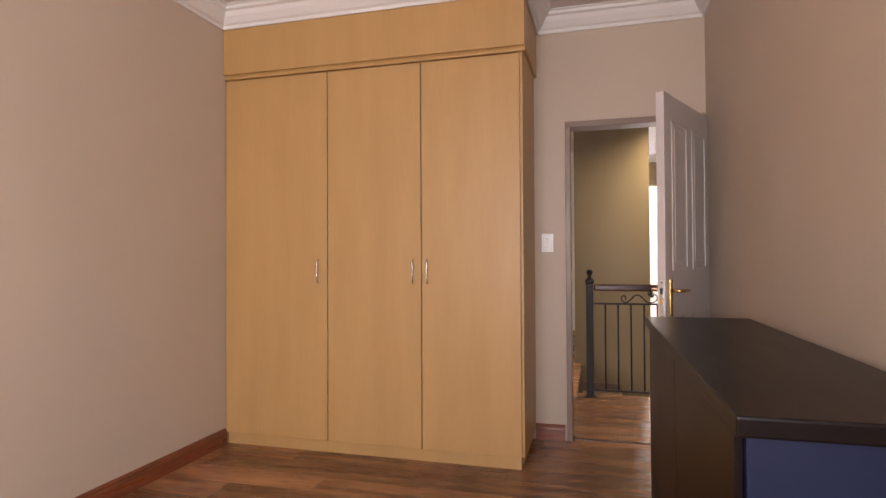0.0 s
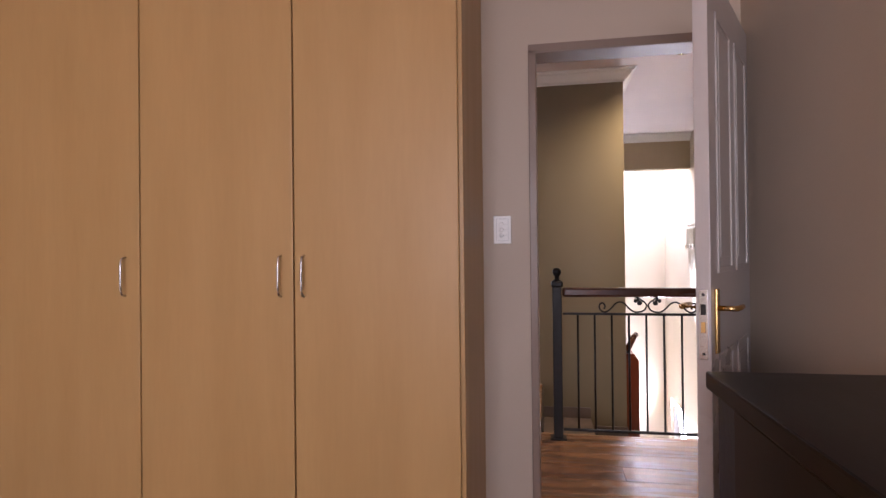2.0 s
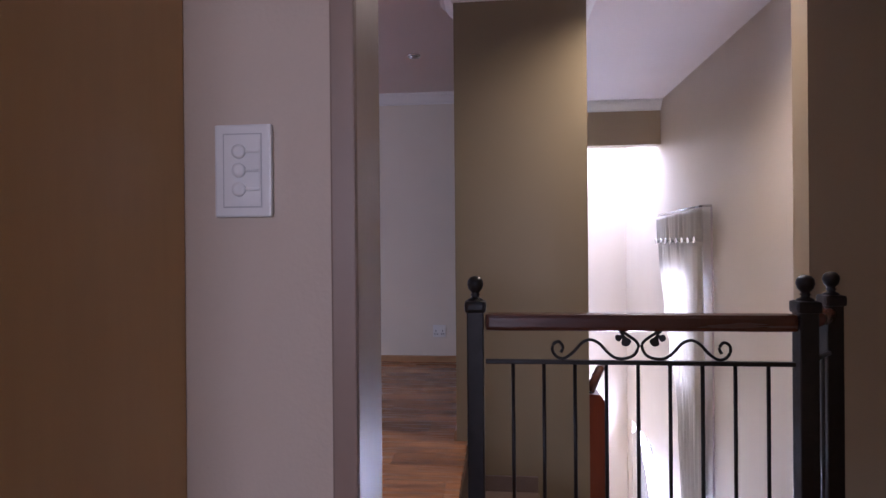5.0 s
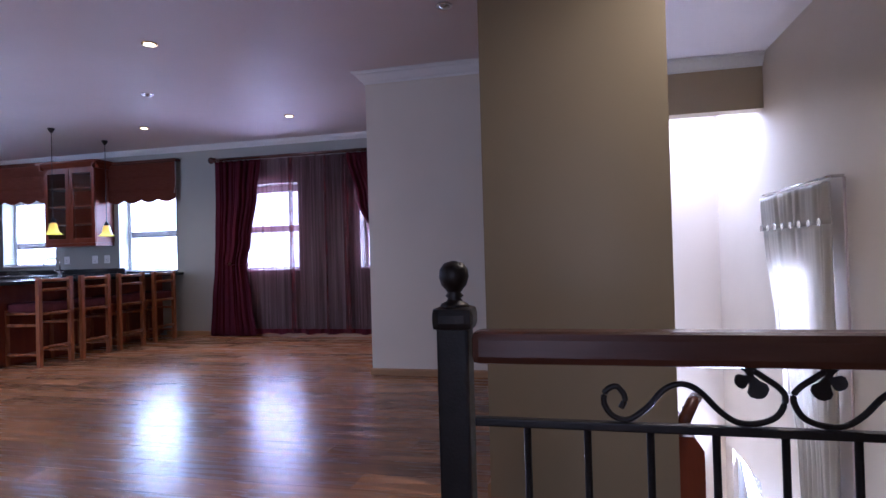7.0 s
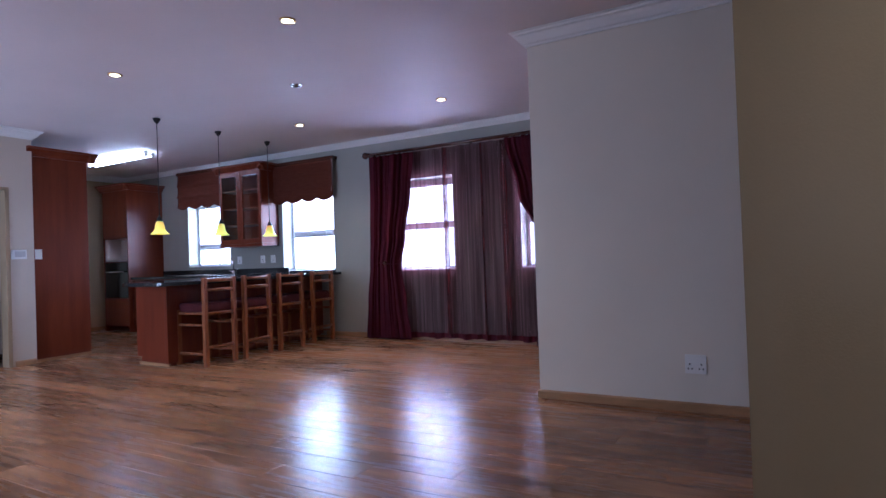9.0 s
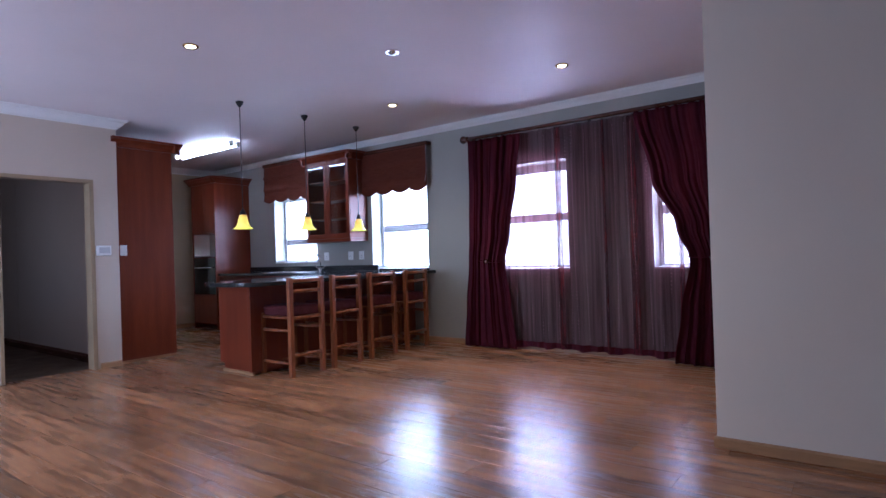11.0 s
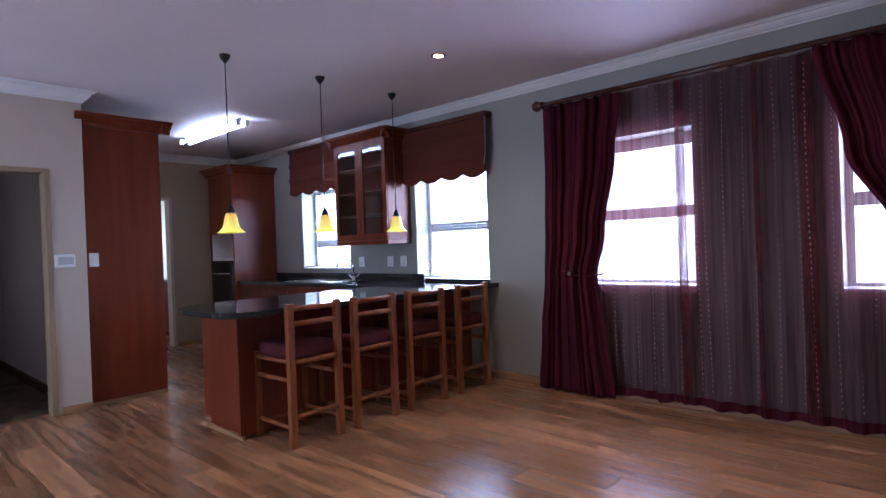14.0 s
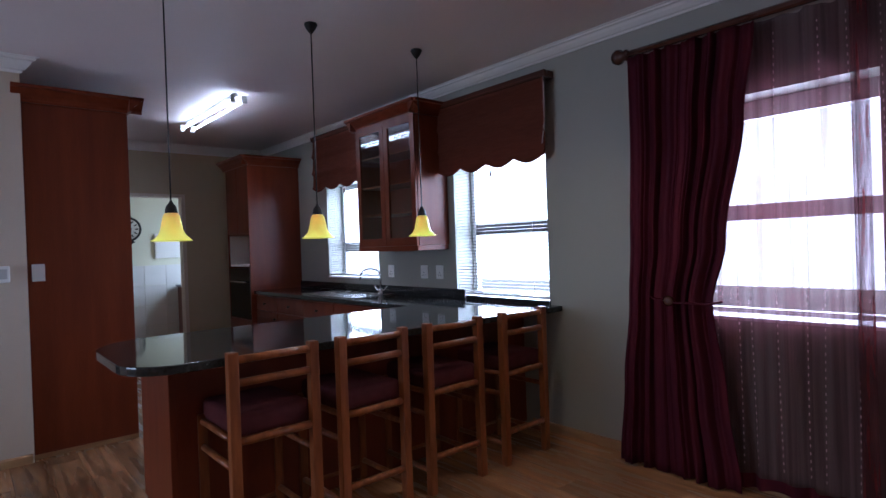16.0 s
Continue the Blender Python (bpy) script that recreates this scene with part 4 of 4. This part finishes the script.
def slab_top(name, outline, z0, z1, material, parent, label=""):
    bm = bmesh.new()
    f = bm.faces.new([bm.verts.new((x, y, z0)) for x, y in outline])
    ex = bmesh.ops.extrude_face_region(bm, geom=[f])
    bmesh.ops.translate(bm, verts=[v for v in ex["geom"] if isinstance(v, bmesh.types.BMVert)], vec=(0, 0, z1 - z0))
    bmesh.ops.recalc_face_normals(bm, faces=bm.faces)
    bmesh.ops.bevel(bm, geom=[e for e in bm.edges if abs(e.verts[0].co.z - e.verts[1].co.z) < 1e-5], offset=0.007, segments=3, profile=0.6, affect="EDGES")
    return part(name, bm, material, parent, label)


def arc(cx, cy, r, a0, a1, n=7):
    return [(cx + r * math.cos(radians(a0 + (a1 - a0) * i / n)), cy + r * math.sin(radians(a0 + (a1 - a0) * i / n))) for i in range(n + 1)]


top = thing("breakfast_counter", "polished black granite breakfast bar top with rounded corners", "countertop", (0, 0, 0))
slab_top("slab", arc(-4.66, 9.74, 0.34, 180, 270) + arc(-4.22, 9.62, 0.22, 270, 360) + [(-4.0, 12.149), (-5.0, 12.149)], 0.88, 0.92, GRANITE, top)
part("upstand", B((-4.98, 12.13, 0.921), (-4.1, 12.149, 0.95), 0.002), GRANITE, top)

ct = thing("kitchen_counter", "cherry wood kitchen base cupboards under the window", "kitchen cabinet", (-8.06, 11.56, 0))
part("carcass", B((0.0, 0.022, 0.1), (3.15, 0.585, 0.878)), CHERRY, ct)
part("plinth", B((0.0, 0.06, 0.0), (3.15, 0.58, 0.099)), CHERRY, ct)
for i in range(5):
    a, b = 0.01 + i * 0.62, 0.62 + i * 0.62
    dw = part("drawer", B((a, 0.0, 0.7), (b, 0.02, 0.865), 0.004), CHERRY, ct)
    part("knob", turned(bmesh.new(), [(0.006, 0.0), (0.006, -0.015), (0.015, -0.02), (0.013, -0.028), (0.003, -0.03)], 12, ((a + b) / 2, 0, 0.78), "y"), IRON, dw)
    dd = part("door", B((a, 0.0, 0.11), (b, 0.02, 0.692), 0.004), CHERRY, ct)
    part("panel", B((a + 0.07, -0.005, 0.18), (b - 0.07, 0.0005, 0.62), 0.004), CHERRY, dd)
    part("knob", turned(bmesh.new(), [(0.006, 0.0), (0.006, -0.015), (0.015, -0.02), (0.013, -0.028), (0.003, -0.03)], 12, (b - 0.04, 0, 0.62), "y"), IRON, dd)
kt = thing("worktop", "black granite kitchen worktop with upstand", "countertop", (-8.06, 11.53, 0))
part("slab", B((0.0, 0.0, 0.88), (3.055, 0.619, 0.92), 0.006), GRANITE, kt)
part("upstand", B((0.0, 0.6, 0.921), (3.055, 0.619, 1.0), 0.003), GRANITE, kt)
sk = thing("sink", "stainless steel kitchen sink set in granite", "sink", (-6.45, 11.84, 0.92))
bm = bmesh.new()
for a, b in (((-0.5, -0.22, 0.0), (0.5, -0.19, 0.006)), ((-0.5, 0.19, 0.0), (0.5, 0.22, 0.006)), ((-0.5, -0.19, 0.0), (-0.47, 0.19, 0.006)), ((0.47, -0.19, 0.0), (0.5, 0.19, 0.006)), ((-0.02, -0.19, 0.0), (0.02, 0.19, 0.006))):
    box(bm, a, b, 0.002)
part("rim", bm, STEEL, sk)
part("bowl", B((-0.46, -0.185, 0.0005), (-0.025, 0.185, 0.003)), STEEL, sk)
part("bowl", B((0.025, -0.185, 0.0005), (0.46, 0.185, 0.003)), STEEL, sk)
tp = thing("tap", "arched chrome mixer tap with two cross handles", "tap", (-6.05, 12.0, 0.92))
part("spout", tube(bmesh.new(), [(0, 0, 0.0)] + [(0, 0, 0.18)] + [(-0.07 * (1 - math.cos(radians(a))), -0.07 * (1 - math.cos(radians(a))), 0.18 + 0.075 * math.sin(radians(a))) for a in range(20, 181, 20)] + [(-0.14, -0.14, 0.15)], 0.010, 10), CHROME, tp)
part("base", turned(bmesh.new(), [(0.03, 0.0), (0.028, 0.02), (0.018, 0.05), (0.014, 0.06)], 16), CHROME, tp)
for s in (-1, 1):
    part("handle", tube(bmesh.new(), [(s * 0.015, 0, 0.03), (s * 0.08, 0, 0.06), (s * 0.11, 0, 0.085)], 0.009, 8), CHROME, tp)
for x in (-6.07, -5.55, -5.33):
    wall_plate("wall_socket", "white plastic power socket above the worktop", "socket", (x, 12.15, 1.14), 0.095, 0.12, "y-", [(0.0, 0.03, 0.02, 0.022)], [(0.0, -0.005), (-0.014, -0.03), (0.014, -0.03)], "sockets over the worktop")

wc = thing("wall_cabinet", "cherry wood wall cabinet with two glazed doors", "wall cabinet", (-6.085, 11.795, 1.385))
for nm, a, b in (("side_panel", (0.0, 0.022, 0.0), (0.018, 0.349, 1.1)), ("side_panel", (0.882, 0.022, 0.0), (0.9, 0.349, 1.1)), ("base_panel", (0.018, 0.022, 0.0), (0.882, 0.349, 0.018)), ("top_panel", (0.018, 0.022, 1.082), (0.882, 0.349, 1.1)), ("back_panel", (0.018, 0.338, 0.018), (0.882, 0.349, 1.082)),
                 ("rack", (0.019, 0.05, 0.28), (0.881, 0.337, 0.296)), ("rack", (0.019, 0.05, 0.54), (0.881, 0.337, 0.556)), ("rack", (0.019, 0.05, 0.81), (0.881, 0.337, 0.826))):
    part("shelf" if nm == "rack" else nm, B(a, b, 0.002), PINE if nm == "rack" else CHERRY, wc)
for a, b in ((0.004, 0.447), (0.453, 0.896)):
    fr = bmesh.new()
    for p, q in (((a, 0.0, 0.0), (a + 0.06, 0.02, 1.1)), ((b - 0.06, 0.0, 0.0), (b, 0.02, 1.1)), ((a + 0.06, 0.0, 0.0), (b - 0.06, 0.02, 0.07)), ((a + 0.06, 0.0, 1.03), (b - 0.06, 0.02, 1.1))):
        box(fr, p, q, 0.003)
    d = part("door", fr, CHERRY, wc)
    part("glass", B((a + 0.06, 0.008, 0.07), (b - 0.06, 0.012, 1.03)), CABGLASS, d)
cr = sweep(bmesh.new(), CROWN, (-0.075, 0.02, 1.09), (0.975, 0.02, 1.09), (0, -1, 0))
sweep(cr, CROWN, (0.9, -0.055, 1.09), (0.9, 0.349, 1.09), (1, 0, 0))
sweep(cr, CROWN, (0.0, -0.055, 1.09), (0.0, 0.349, 1.09), (-1, 0, 0))
part("crown", cr, CHERRY, wc)
part("light_rail", B((0.0, 0.004, -0.045), (0.9, 0.34, -0.001), 0.004), CHERRY, wc)

ot = thing("oven_tower", "tall cherry wood oven housing with open microwave niche", "cupboard", (-8.70, 11.5, 0))
part("side_panel", B((0.68, 0.0, 0.0), (0.7, 0.649, 2.44), 0.002), CHERRY, ot)
part("side_panel", B((0.0, 0.0, 0.0), (0.02, 0.649, 2.44), 0.002), CHERRY, ot)
part("back_panel", B((0.02, 0.62, 0.0), (0.68, 0.649, 2.44)), WHITE, ot)
part("shelf", B((0.02, 0.02, 1.2), (0.68, 0.62, 1.22), 0.002), WHITE, ot)
part("niche_back", B((0.021, 0.3, 1.2205), (0.679, 0.31, 1.5795)), WHITE, ot, "white board lining the microwave niche")
part("niche_side", B((0.0205, 0.02, 1.2205), (0.03, 0.299, 1.5795)), WHITE, ot)
part("shelf", B((0.02, 0.02, 1.58), (0.68, 0.62, 1.6), 0.002), CHERRY, ot)
for a, b in ((0.022, 0.348), (0.352, 0.678)):
    part("door", B((a, 0.0, 1.6), (b, 0.019, 2.42), 0.004), CHERRY, ot)
ov = part("oven", B((0.03, 0.002, 0.58), (0.67, 0.5, 1.18), 0.006), BLACK, ot, "black glass built-in oven")
part("handle", tube(bmesh.new(), [(0.1, 0.003, 1.02), (0.1, -0.035, 1.02), (0.6, -0.035, 1.02), (0.6, 0.003, 1.02)], 0.009, 8), STEEL, ov)
part("drawer", B((0.022, 0.0, 0.1), (0.678, 0.02, 0.57), 0.004), CHERRY, ot)
cr = sweep(bmesh.new(), CROWN, (-0.05, 0.0, 2.395), (0.775, 0.0, 2.395), (0, -1, 0))
sweep(cr, CROWN, (0.7, -0.07, 2.395), (0.7, 0.649, 2.395), (1, 0, 0))
part("crown", cr, CHERRY, ot)

# roman blinds over venetian blinds


def roman_blind(x0, x1, zb, zt):
    t = thing("roman_blind", "russet cloth roman blind with scalloped hem, half raised", "blind", (x0, 12.06, zb), "russet roman blinds")
    W, H = x1 - x0, zt - zb
    bm, grid, n = bmesh.new(), [], 48
    for j in range(25):
        v = j / 24
        row = []
        for i in range(n + 1):
            u = i / n
            scal = 0.045 * abs(math.sin(u * math.pi * 4)) * (1 - v) ** 3
            sag = -0.02 * math.exp(-((v * 3) % 1.0) * 5) - 0.008 * noise.noise((u * 3, v * 3, x0))
            row.append(bm.verts.new((u * W, sag, H * v - scal + 0.045 * (1 - v) ** 3)))
        grid.append(row)
    for a, b in zip(grid, grid[1:]):
        for i in range(n):
            bm.faces.new((a[i], a[i + 1], b[i + 1], b[i])).smooth = True
    thick(part("cloth", bm, BLINDCLOTH, t), 0.006)
    part("headrail", B((-0.02, -0.02, H - 0.02), (W + 0.02, 0.088, H + 0.03), 0.006), RAILWOOD, t)
    part("cord", tube(bmesh.new(), [(W + 0.005, -0.01, H), (W + 0.008, -0.012, H * 0.45), (W - 0.02, -0.012, 0.12)], 0.004, 6), THREAD, t)
    part("tassel", turned(bmesh.new(), [(0.003, 0.0), (0.009, -0.01), (0.007, -0.02), (0.011, -0.05)], 10, (W * 0.5, 0.03, 0.0)), RAILWOOD, t)


roman_blind(-7.43, -6.2, 2.03, 2.64)
roman_blind(-5.19, -4.03, 1.95, 2.55)


def venetian(x0, x1, z0, z1):
    t = thing("venetian_blind", "slatted venetian blind lowered with open slats, coloured dark as backlit", "blind", (x0, 12.172, z0), "venetian blinds")
    sl = box(bmesh.new(), (0, -0.0125, -0.0008), (x1 - x0, 0.0125, 0.0008))
    bmesh.ops.rotate(sl, verts=sl.verts, cent=(0, 0, 0), matrix=Matrix.Rotation(radians(9), 3, "X"))
    slat = mesh_of("slat", sl, SLAT_BACKLIT)
    for i in range(int((z1 - z0) / 0.026)):
        part("slat", slat, None, t, loc=(0, 0, 0.03 + i * 0.026))
    part("bottom_rail", B((0, -0.013, 0.003), (x1 - x0, 0.013, 0.02), 0.003), ALU, t)
    for x in (0.15, (x1 - x0) - 0.15):
        part("cord", tube(bmesh.new(), [(x, 0.0, 0.0), (x, 0.0, z1 - z0)], 0.0015, 6), THREAD, t)


venetian(-7.3, -6.3, 1.075, 2.1)
venetian(-5.1, -4.12, 0.955, 2.1)

# pendants
SHADE, n_, k_, b_ = shader("amber_glass")
b_.inputs["Base Color"].default_value = (0.92, 0.88, 0.22, 1)
b_.inputs["Roughness"].default_value = 0.3
b_.inputs["Subsurface Weight"].default_value = 0.2
b_.inputs["Emission Color"].default_value = (1.0, 0.86, 0.07, 1)
gr_, tc_, sp_ = n_.new("ShaderNodeMapRange"), n_.new("ShaderNodeTexCoord"), n_.new("ShaderNodeSeparateXYZ")
k_.new(tc_.outputs["Object"], sp_.inputs[0])
k_.new(sp_.outputs["Z"], gr_.inputs["Value"])
gr_.inputs["From Min"].default_value, gr_.inputs["From Max"].default_value = -1.33, -1.16
gr_.inputs["To Min"].default_value, gr_.inputs["To Max"].default_value = 1.15, 0.03
k_.new(gr_.outputs[0], b_.inputs["Emission Strength"])


def pendant():
    t = thing("pendant_lamp", "amber glass bell pendant lamp on a dark cord", "pendant lamp", (-4.58, 9.74, TOP), "pendant lamps over the bar")
    part("rose", turned(bmesh.new(), [(0.004, -0.062), (0.012, -0.055), (0.03, -0.03), (0.04, -0.01), (0.038, -0.0005)], 20), IRON, t)
    part("cord", tube(bmesh.new(), [(0, 0, -0.06), (0, 0, -1.1)], 0.004, 8), IRON, t)
    part("holder", turned(bmesh.new(), [(0.005, -1.085), (0.012, -1.1), (0.024, -1.115), (0.03, -1.14), (0.031, -1.155)], 18), IRON, t)
    part("shade", turned(bmesh.new(), [(0.030, -1.15), (0.040, -1.165), (0.047, -1.2), (0.053, -1.235), (0.064, -1.262), (0.085, -1.283), (0.098, -1.29), (0.095, -1.293), (0.082, -1.287), (0.06, -1.265), (0.049, -1.235), (0.043, -1.2), (0.036, -1.168), (0.028, -1.155)], 32), SHADE, t, "glowing amber glass bell shade")
    part("bulb", turned(bmesh.new(), [(0.012, -1.16), (0.024, -1.2), (0.026, -1.225), (0.015, -1.245), (0.003, -1.25)], 14), glow("pendant_bulb", (1.0, 0.8, 0.35), 4.0), t)
    return t


p0 = pendant()
for y in (10.565, 11.37):
    copy_thing(p0, pose(-4.58, y, TOP))

fl = thing("fluorescent_light", "twin tube fluorescent ceiling fitting, lit", "ceiling light", (-7.64, 10.75, TOP))
part("batten", B((0.05, -0.022, -0.04), (1.35, 0.022, -0.001), 0.008), PLASTIC, fl)
for y in (-0.05, 0.05):
    part("tube", tube(bmesh.new(), [(0.0, y, -0.075), (1.4, y, -0.075)], 0.011, 12), TUBE, fl)
    for x in (0.0, 1.4):
        part("cap", B((x - 0.015, y - 0.02, -0.1), (x + 0.015, y + 0.02, -0.035), 0.004), PLASTIC, fl)

# ---- bar stools ----


def stool():
    t = thing("bar_stool", "varnished pine bar stool with burgundy padded seat", "bar stool", (-4.15, 9.975, 0), "stools along the bar")
    for x, y, h in ((0.22, -0.19, 0.95), (0.22, 0.19, 0.95), (-0.22, -0.19, 0.6), (-0.22, 0.19, 0.6)):
        part("leg", B((x - 0.023, y - 0.023, 0), (x + 0.023, y + 0.023, h), 0.006), PINE, t)
    for z in (0.915, 0.815, 0.56, 0.20):
        part("back_rail", tube(bmesh.new(), [(0.22, -0.168, z), (0.22, 0.168, z)], 0.018, 10), PINE, t)
    for z in (0.565, 0.10):
        part("front_rail", tube(bmesh.new(), [(-0.22, -0.168, z), (-0.22, 0.168, z)], 0.016, 10), PINE, t)
    for y in (-0.19, 0.19):
        for z in (0.565, 0.44, 0.13):
            part("side_rail", tube(bmesh.new(), [(-0.198, y, z), (0.198, y, z)], 0.015, 10), PINE, t)
    bm = box(bmesh.new(), (-0.24, -0.183, 0.57), (0.205, 0.183, 0.672), 0.028)
    for v in bm.verts:
        if v.co.z > 0.64:
            v.co.z += 0.02 * (1 - (v.co.x / 0.25) ** 2) * (1 - (v.co.y / 0.2) ** 2)
    for f in bm.faces:
        f.smooth = True
    part("seat", bm, SEAT, t, "burgundy upholstered seat pad")
    return t


s0 = stool()
for y, r in ((10.5, 1.0), (11.057, -1.0), (11.644, 0.6)):
    copy_thing(s0, pose(-4.15, y, 0, 0, 0, r))

# ---- scullery beyond the kitchen ----
ck = thing("wall_clock", "round antique wall clock with roman numerals and dark rim", "clock", (-10.785, 10.80, 1.77), turn=90)
part("dial", turned(bmesh.new(), [(0.15, 0.0), (0.15, -0.0195), (0.003, -0.021)], 40, axis="y"), mat("aged_dial", (0.55, 0.5, 0.42), 0.5), ck)
part("rim", turned(bmesh.new(), [(0.15, 0.001), (0.178, 0.001), (0.182, -0.02), (0.165, -0.035), (0.15, -0.018)], 40, axis="y"), IRON, ck)
part("boss", turned(bmesh.new(), [(0.05, -0.0195), (0.047, -0.024), (0.003, -0.027)], 24, axis="y"), IRON, ck)
for i in range(12):
    q = part("numeral", B((-0.008, -0.0235, 0.095), (0.008, -0.0185, 0.135)), IRON, ck)
    q.rotation_euler = (0, radians(30 * i), 0)
part("foot", turned(bmesh.new(), [(0.09, -0.03), (0.075, -0.028), (0.07, -0.006), (0.06, 0.0)], 3, (0, 0, -0.19), "y"), IRON, ck)
db = thing("distribution_board", "white metal distribution board on the wall", "fuse box", (-10.795, 11.15, 1.33))
part("case", B((0.0, 0.0, 0.0), (0.03, 0.5, 0.37), 0.006), PLASTIC, db)
part("door", B((0.031, 0.02, 0.03), (0.036, 0.48, 0.34), 0.003), PLASTIC, db)
sc_ct = thing("scullery_counter", "cherry wood scullery cupboards under a black worktop", "kitchen cabinet", (-10.78, 11.42, 0))
part("carcass", B((0.02, 0.03, 0.08), (1.5, 0.82, 0.878), 0.004), CHERRY, sc_ct)
part("plinth", B((0.02, 0.08, 0.0), (1.5, 0.82, 0.079)), RAILWOOD, sc_ct)
part("worktop", B((0.02, 0.0, 0.88), (1.52, 0.82, 0.918), 0.006), GRANITE, sc_ct, "black granite worktop")
wt = thing("scullery_tiles", "pale square wall tiles below the fuse box", "wall tiles", (-10.8, 10.1, 0.0))
wt["kind"] = "structure"
tm = mesh_of("wall_tile", box(bmesh.new(), (0.0, 0.0, 0.0), (0.012, 0.296, 0.296), 0.002), WALLTILE)
for i in range(6):
    for j in range(4):
        part("wall_tile", tm, None, wt, loc=(0.001, i * 0.3, 0.03 + j * 0.3))

# ---- floor planks, each a board of its own ----
PW, PL, PT = 0.19, 1.25, 0.012


def plank_mesh(l, w):
    bm = bmesh.new()
    c = 0.0009
    lo = [bm.verts.new(p) for p in ((0.0004, 0.0004, -PT), (l - 0.0004, 0.0004, -PT), (l - 0.0004, w - 0.0004, -PT), (0.0004, w - 0.0004, -PT))]
    mid = [bm.verts.new((v.co.x, v.co.y, -c)) for v in lo]
    hi = [bm.verts.new(p) for p in ((c, c, 0), (l - c, c, 0), (l - c, w - c, 0), (c, w - c, 0))]
    for a, b in ((lo, mid), (mid, hi)):
        for i in range(4):
            bm.faces.new((a[i], a[(i + 1) % 4], b[(i + 1) % 4], b[i]))
    bm.faces.new(hi)
    return mesh_of("plank", bm, FLOOR)


cache, far = {}, bmesh.new()
AREAS = ((-0.84, -1.6, 2.08, 4.73), (1.29, 4.73, 2.04, 4.85), (-6.24, 4.85, 1.26, 9.81), (1.26, 4.85, 3.38, 6.03), (1.26, 7.72, 1.86, 9.81), (-6.24, 9.81, -0.235, 12.15), (-9.0, 9.26, -6.24, 12.15), (-10.8, 9.26, -9.0, 12.25), (-6.36, 8.17, -6.24, 8.98))
rng = random.Random(7)
near = 0
for ax0, ay0, ax1, ay1 in AREAS:
    row = math.floor(ay0 / PW)
    while row * PW < ay1:
        y0, y1 = max(row * PW, ay0), min(row * PW + PW, ay1)
        x = math.floor(ax0 / PL - 1) * PL + ((row * 0.37) % 1.0) * PL
        while x < ax1:
            a, b = max(x, ax0), min(x + PL, ax1)
            if b - a > 0.004 and y1 - y0 > 0.004:
                key = (round(b - a, 3), round(y1 - y0, 3))
                close = near < 300 and ((a > -4.6 and y0 > 6.2) or (b > 0.6 and 3.0 < y0 < 7.5))
                if close:
                    if key not in cache:
                        cache[key] = plank_mesh(*key)
                    part("plank", cache[key], None, floor, loc=(a, y0, 0))
                    near += 1
                else:
                    box(far, (a + 0.0006, y0 + 0.0006, -PT), (b - 0.0006, y1 - 0.0006, 0.0))
            x += PL
        row += 1
part("planks", far, FLOOR_REST, floor, kind="stuff")
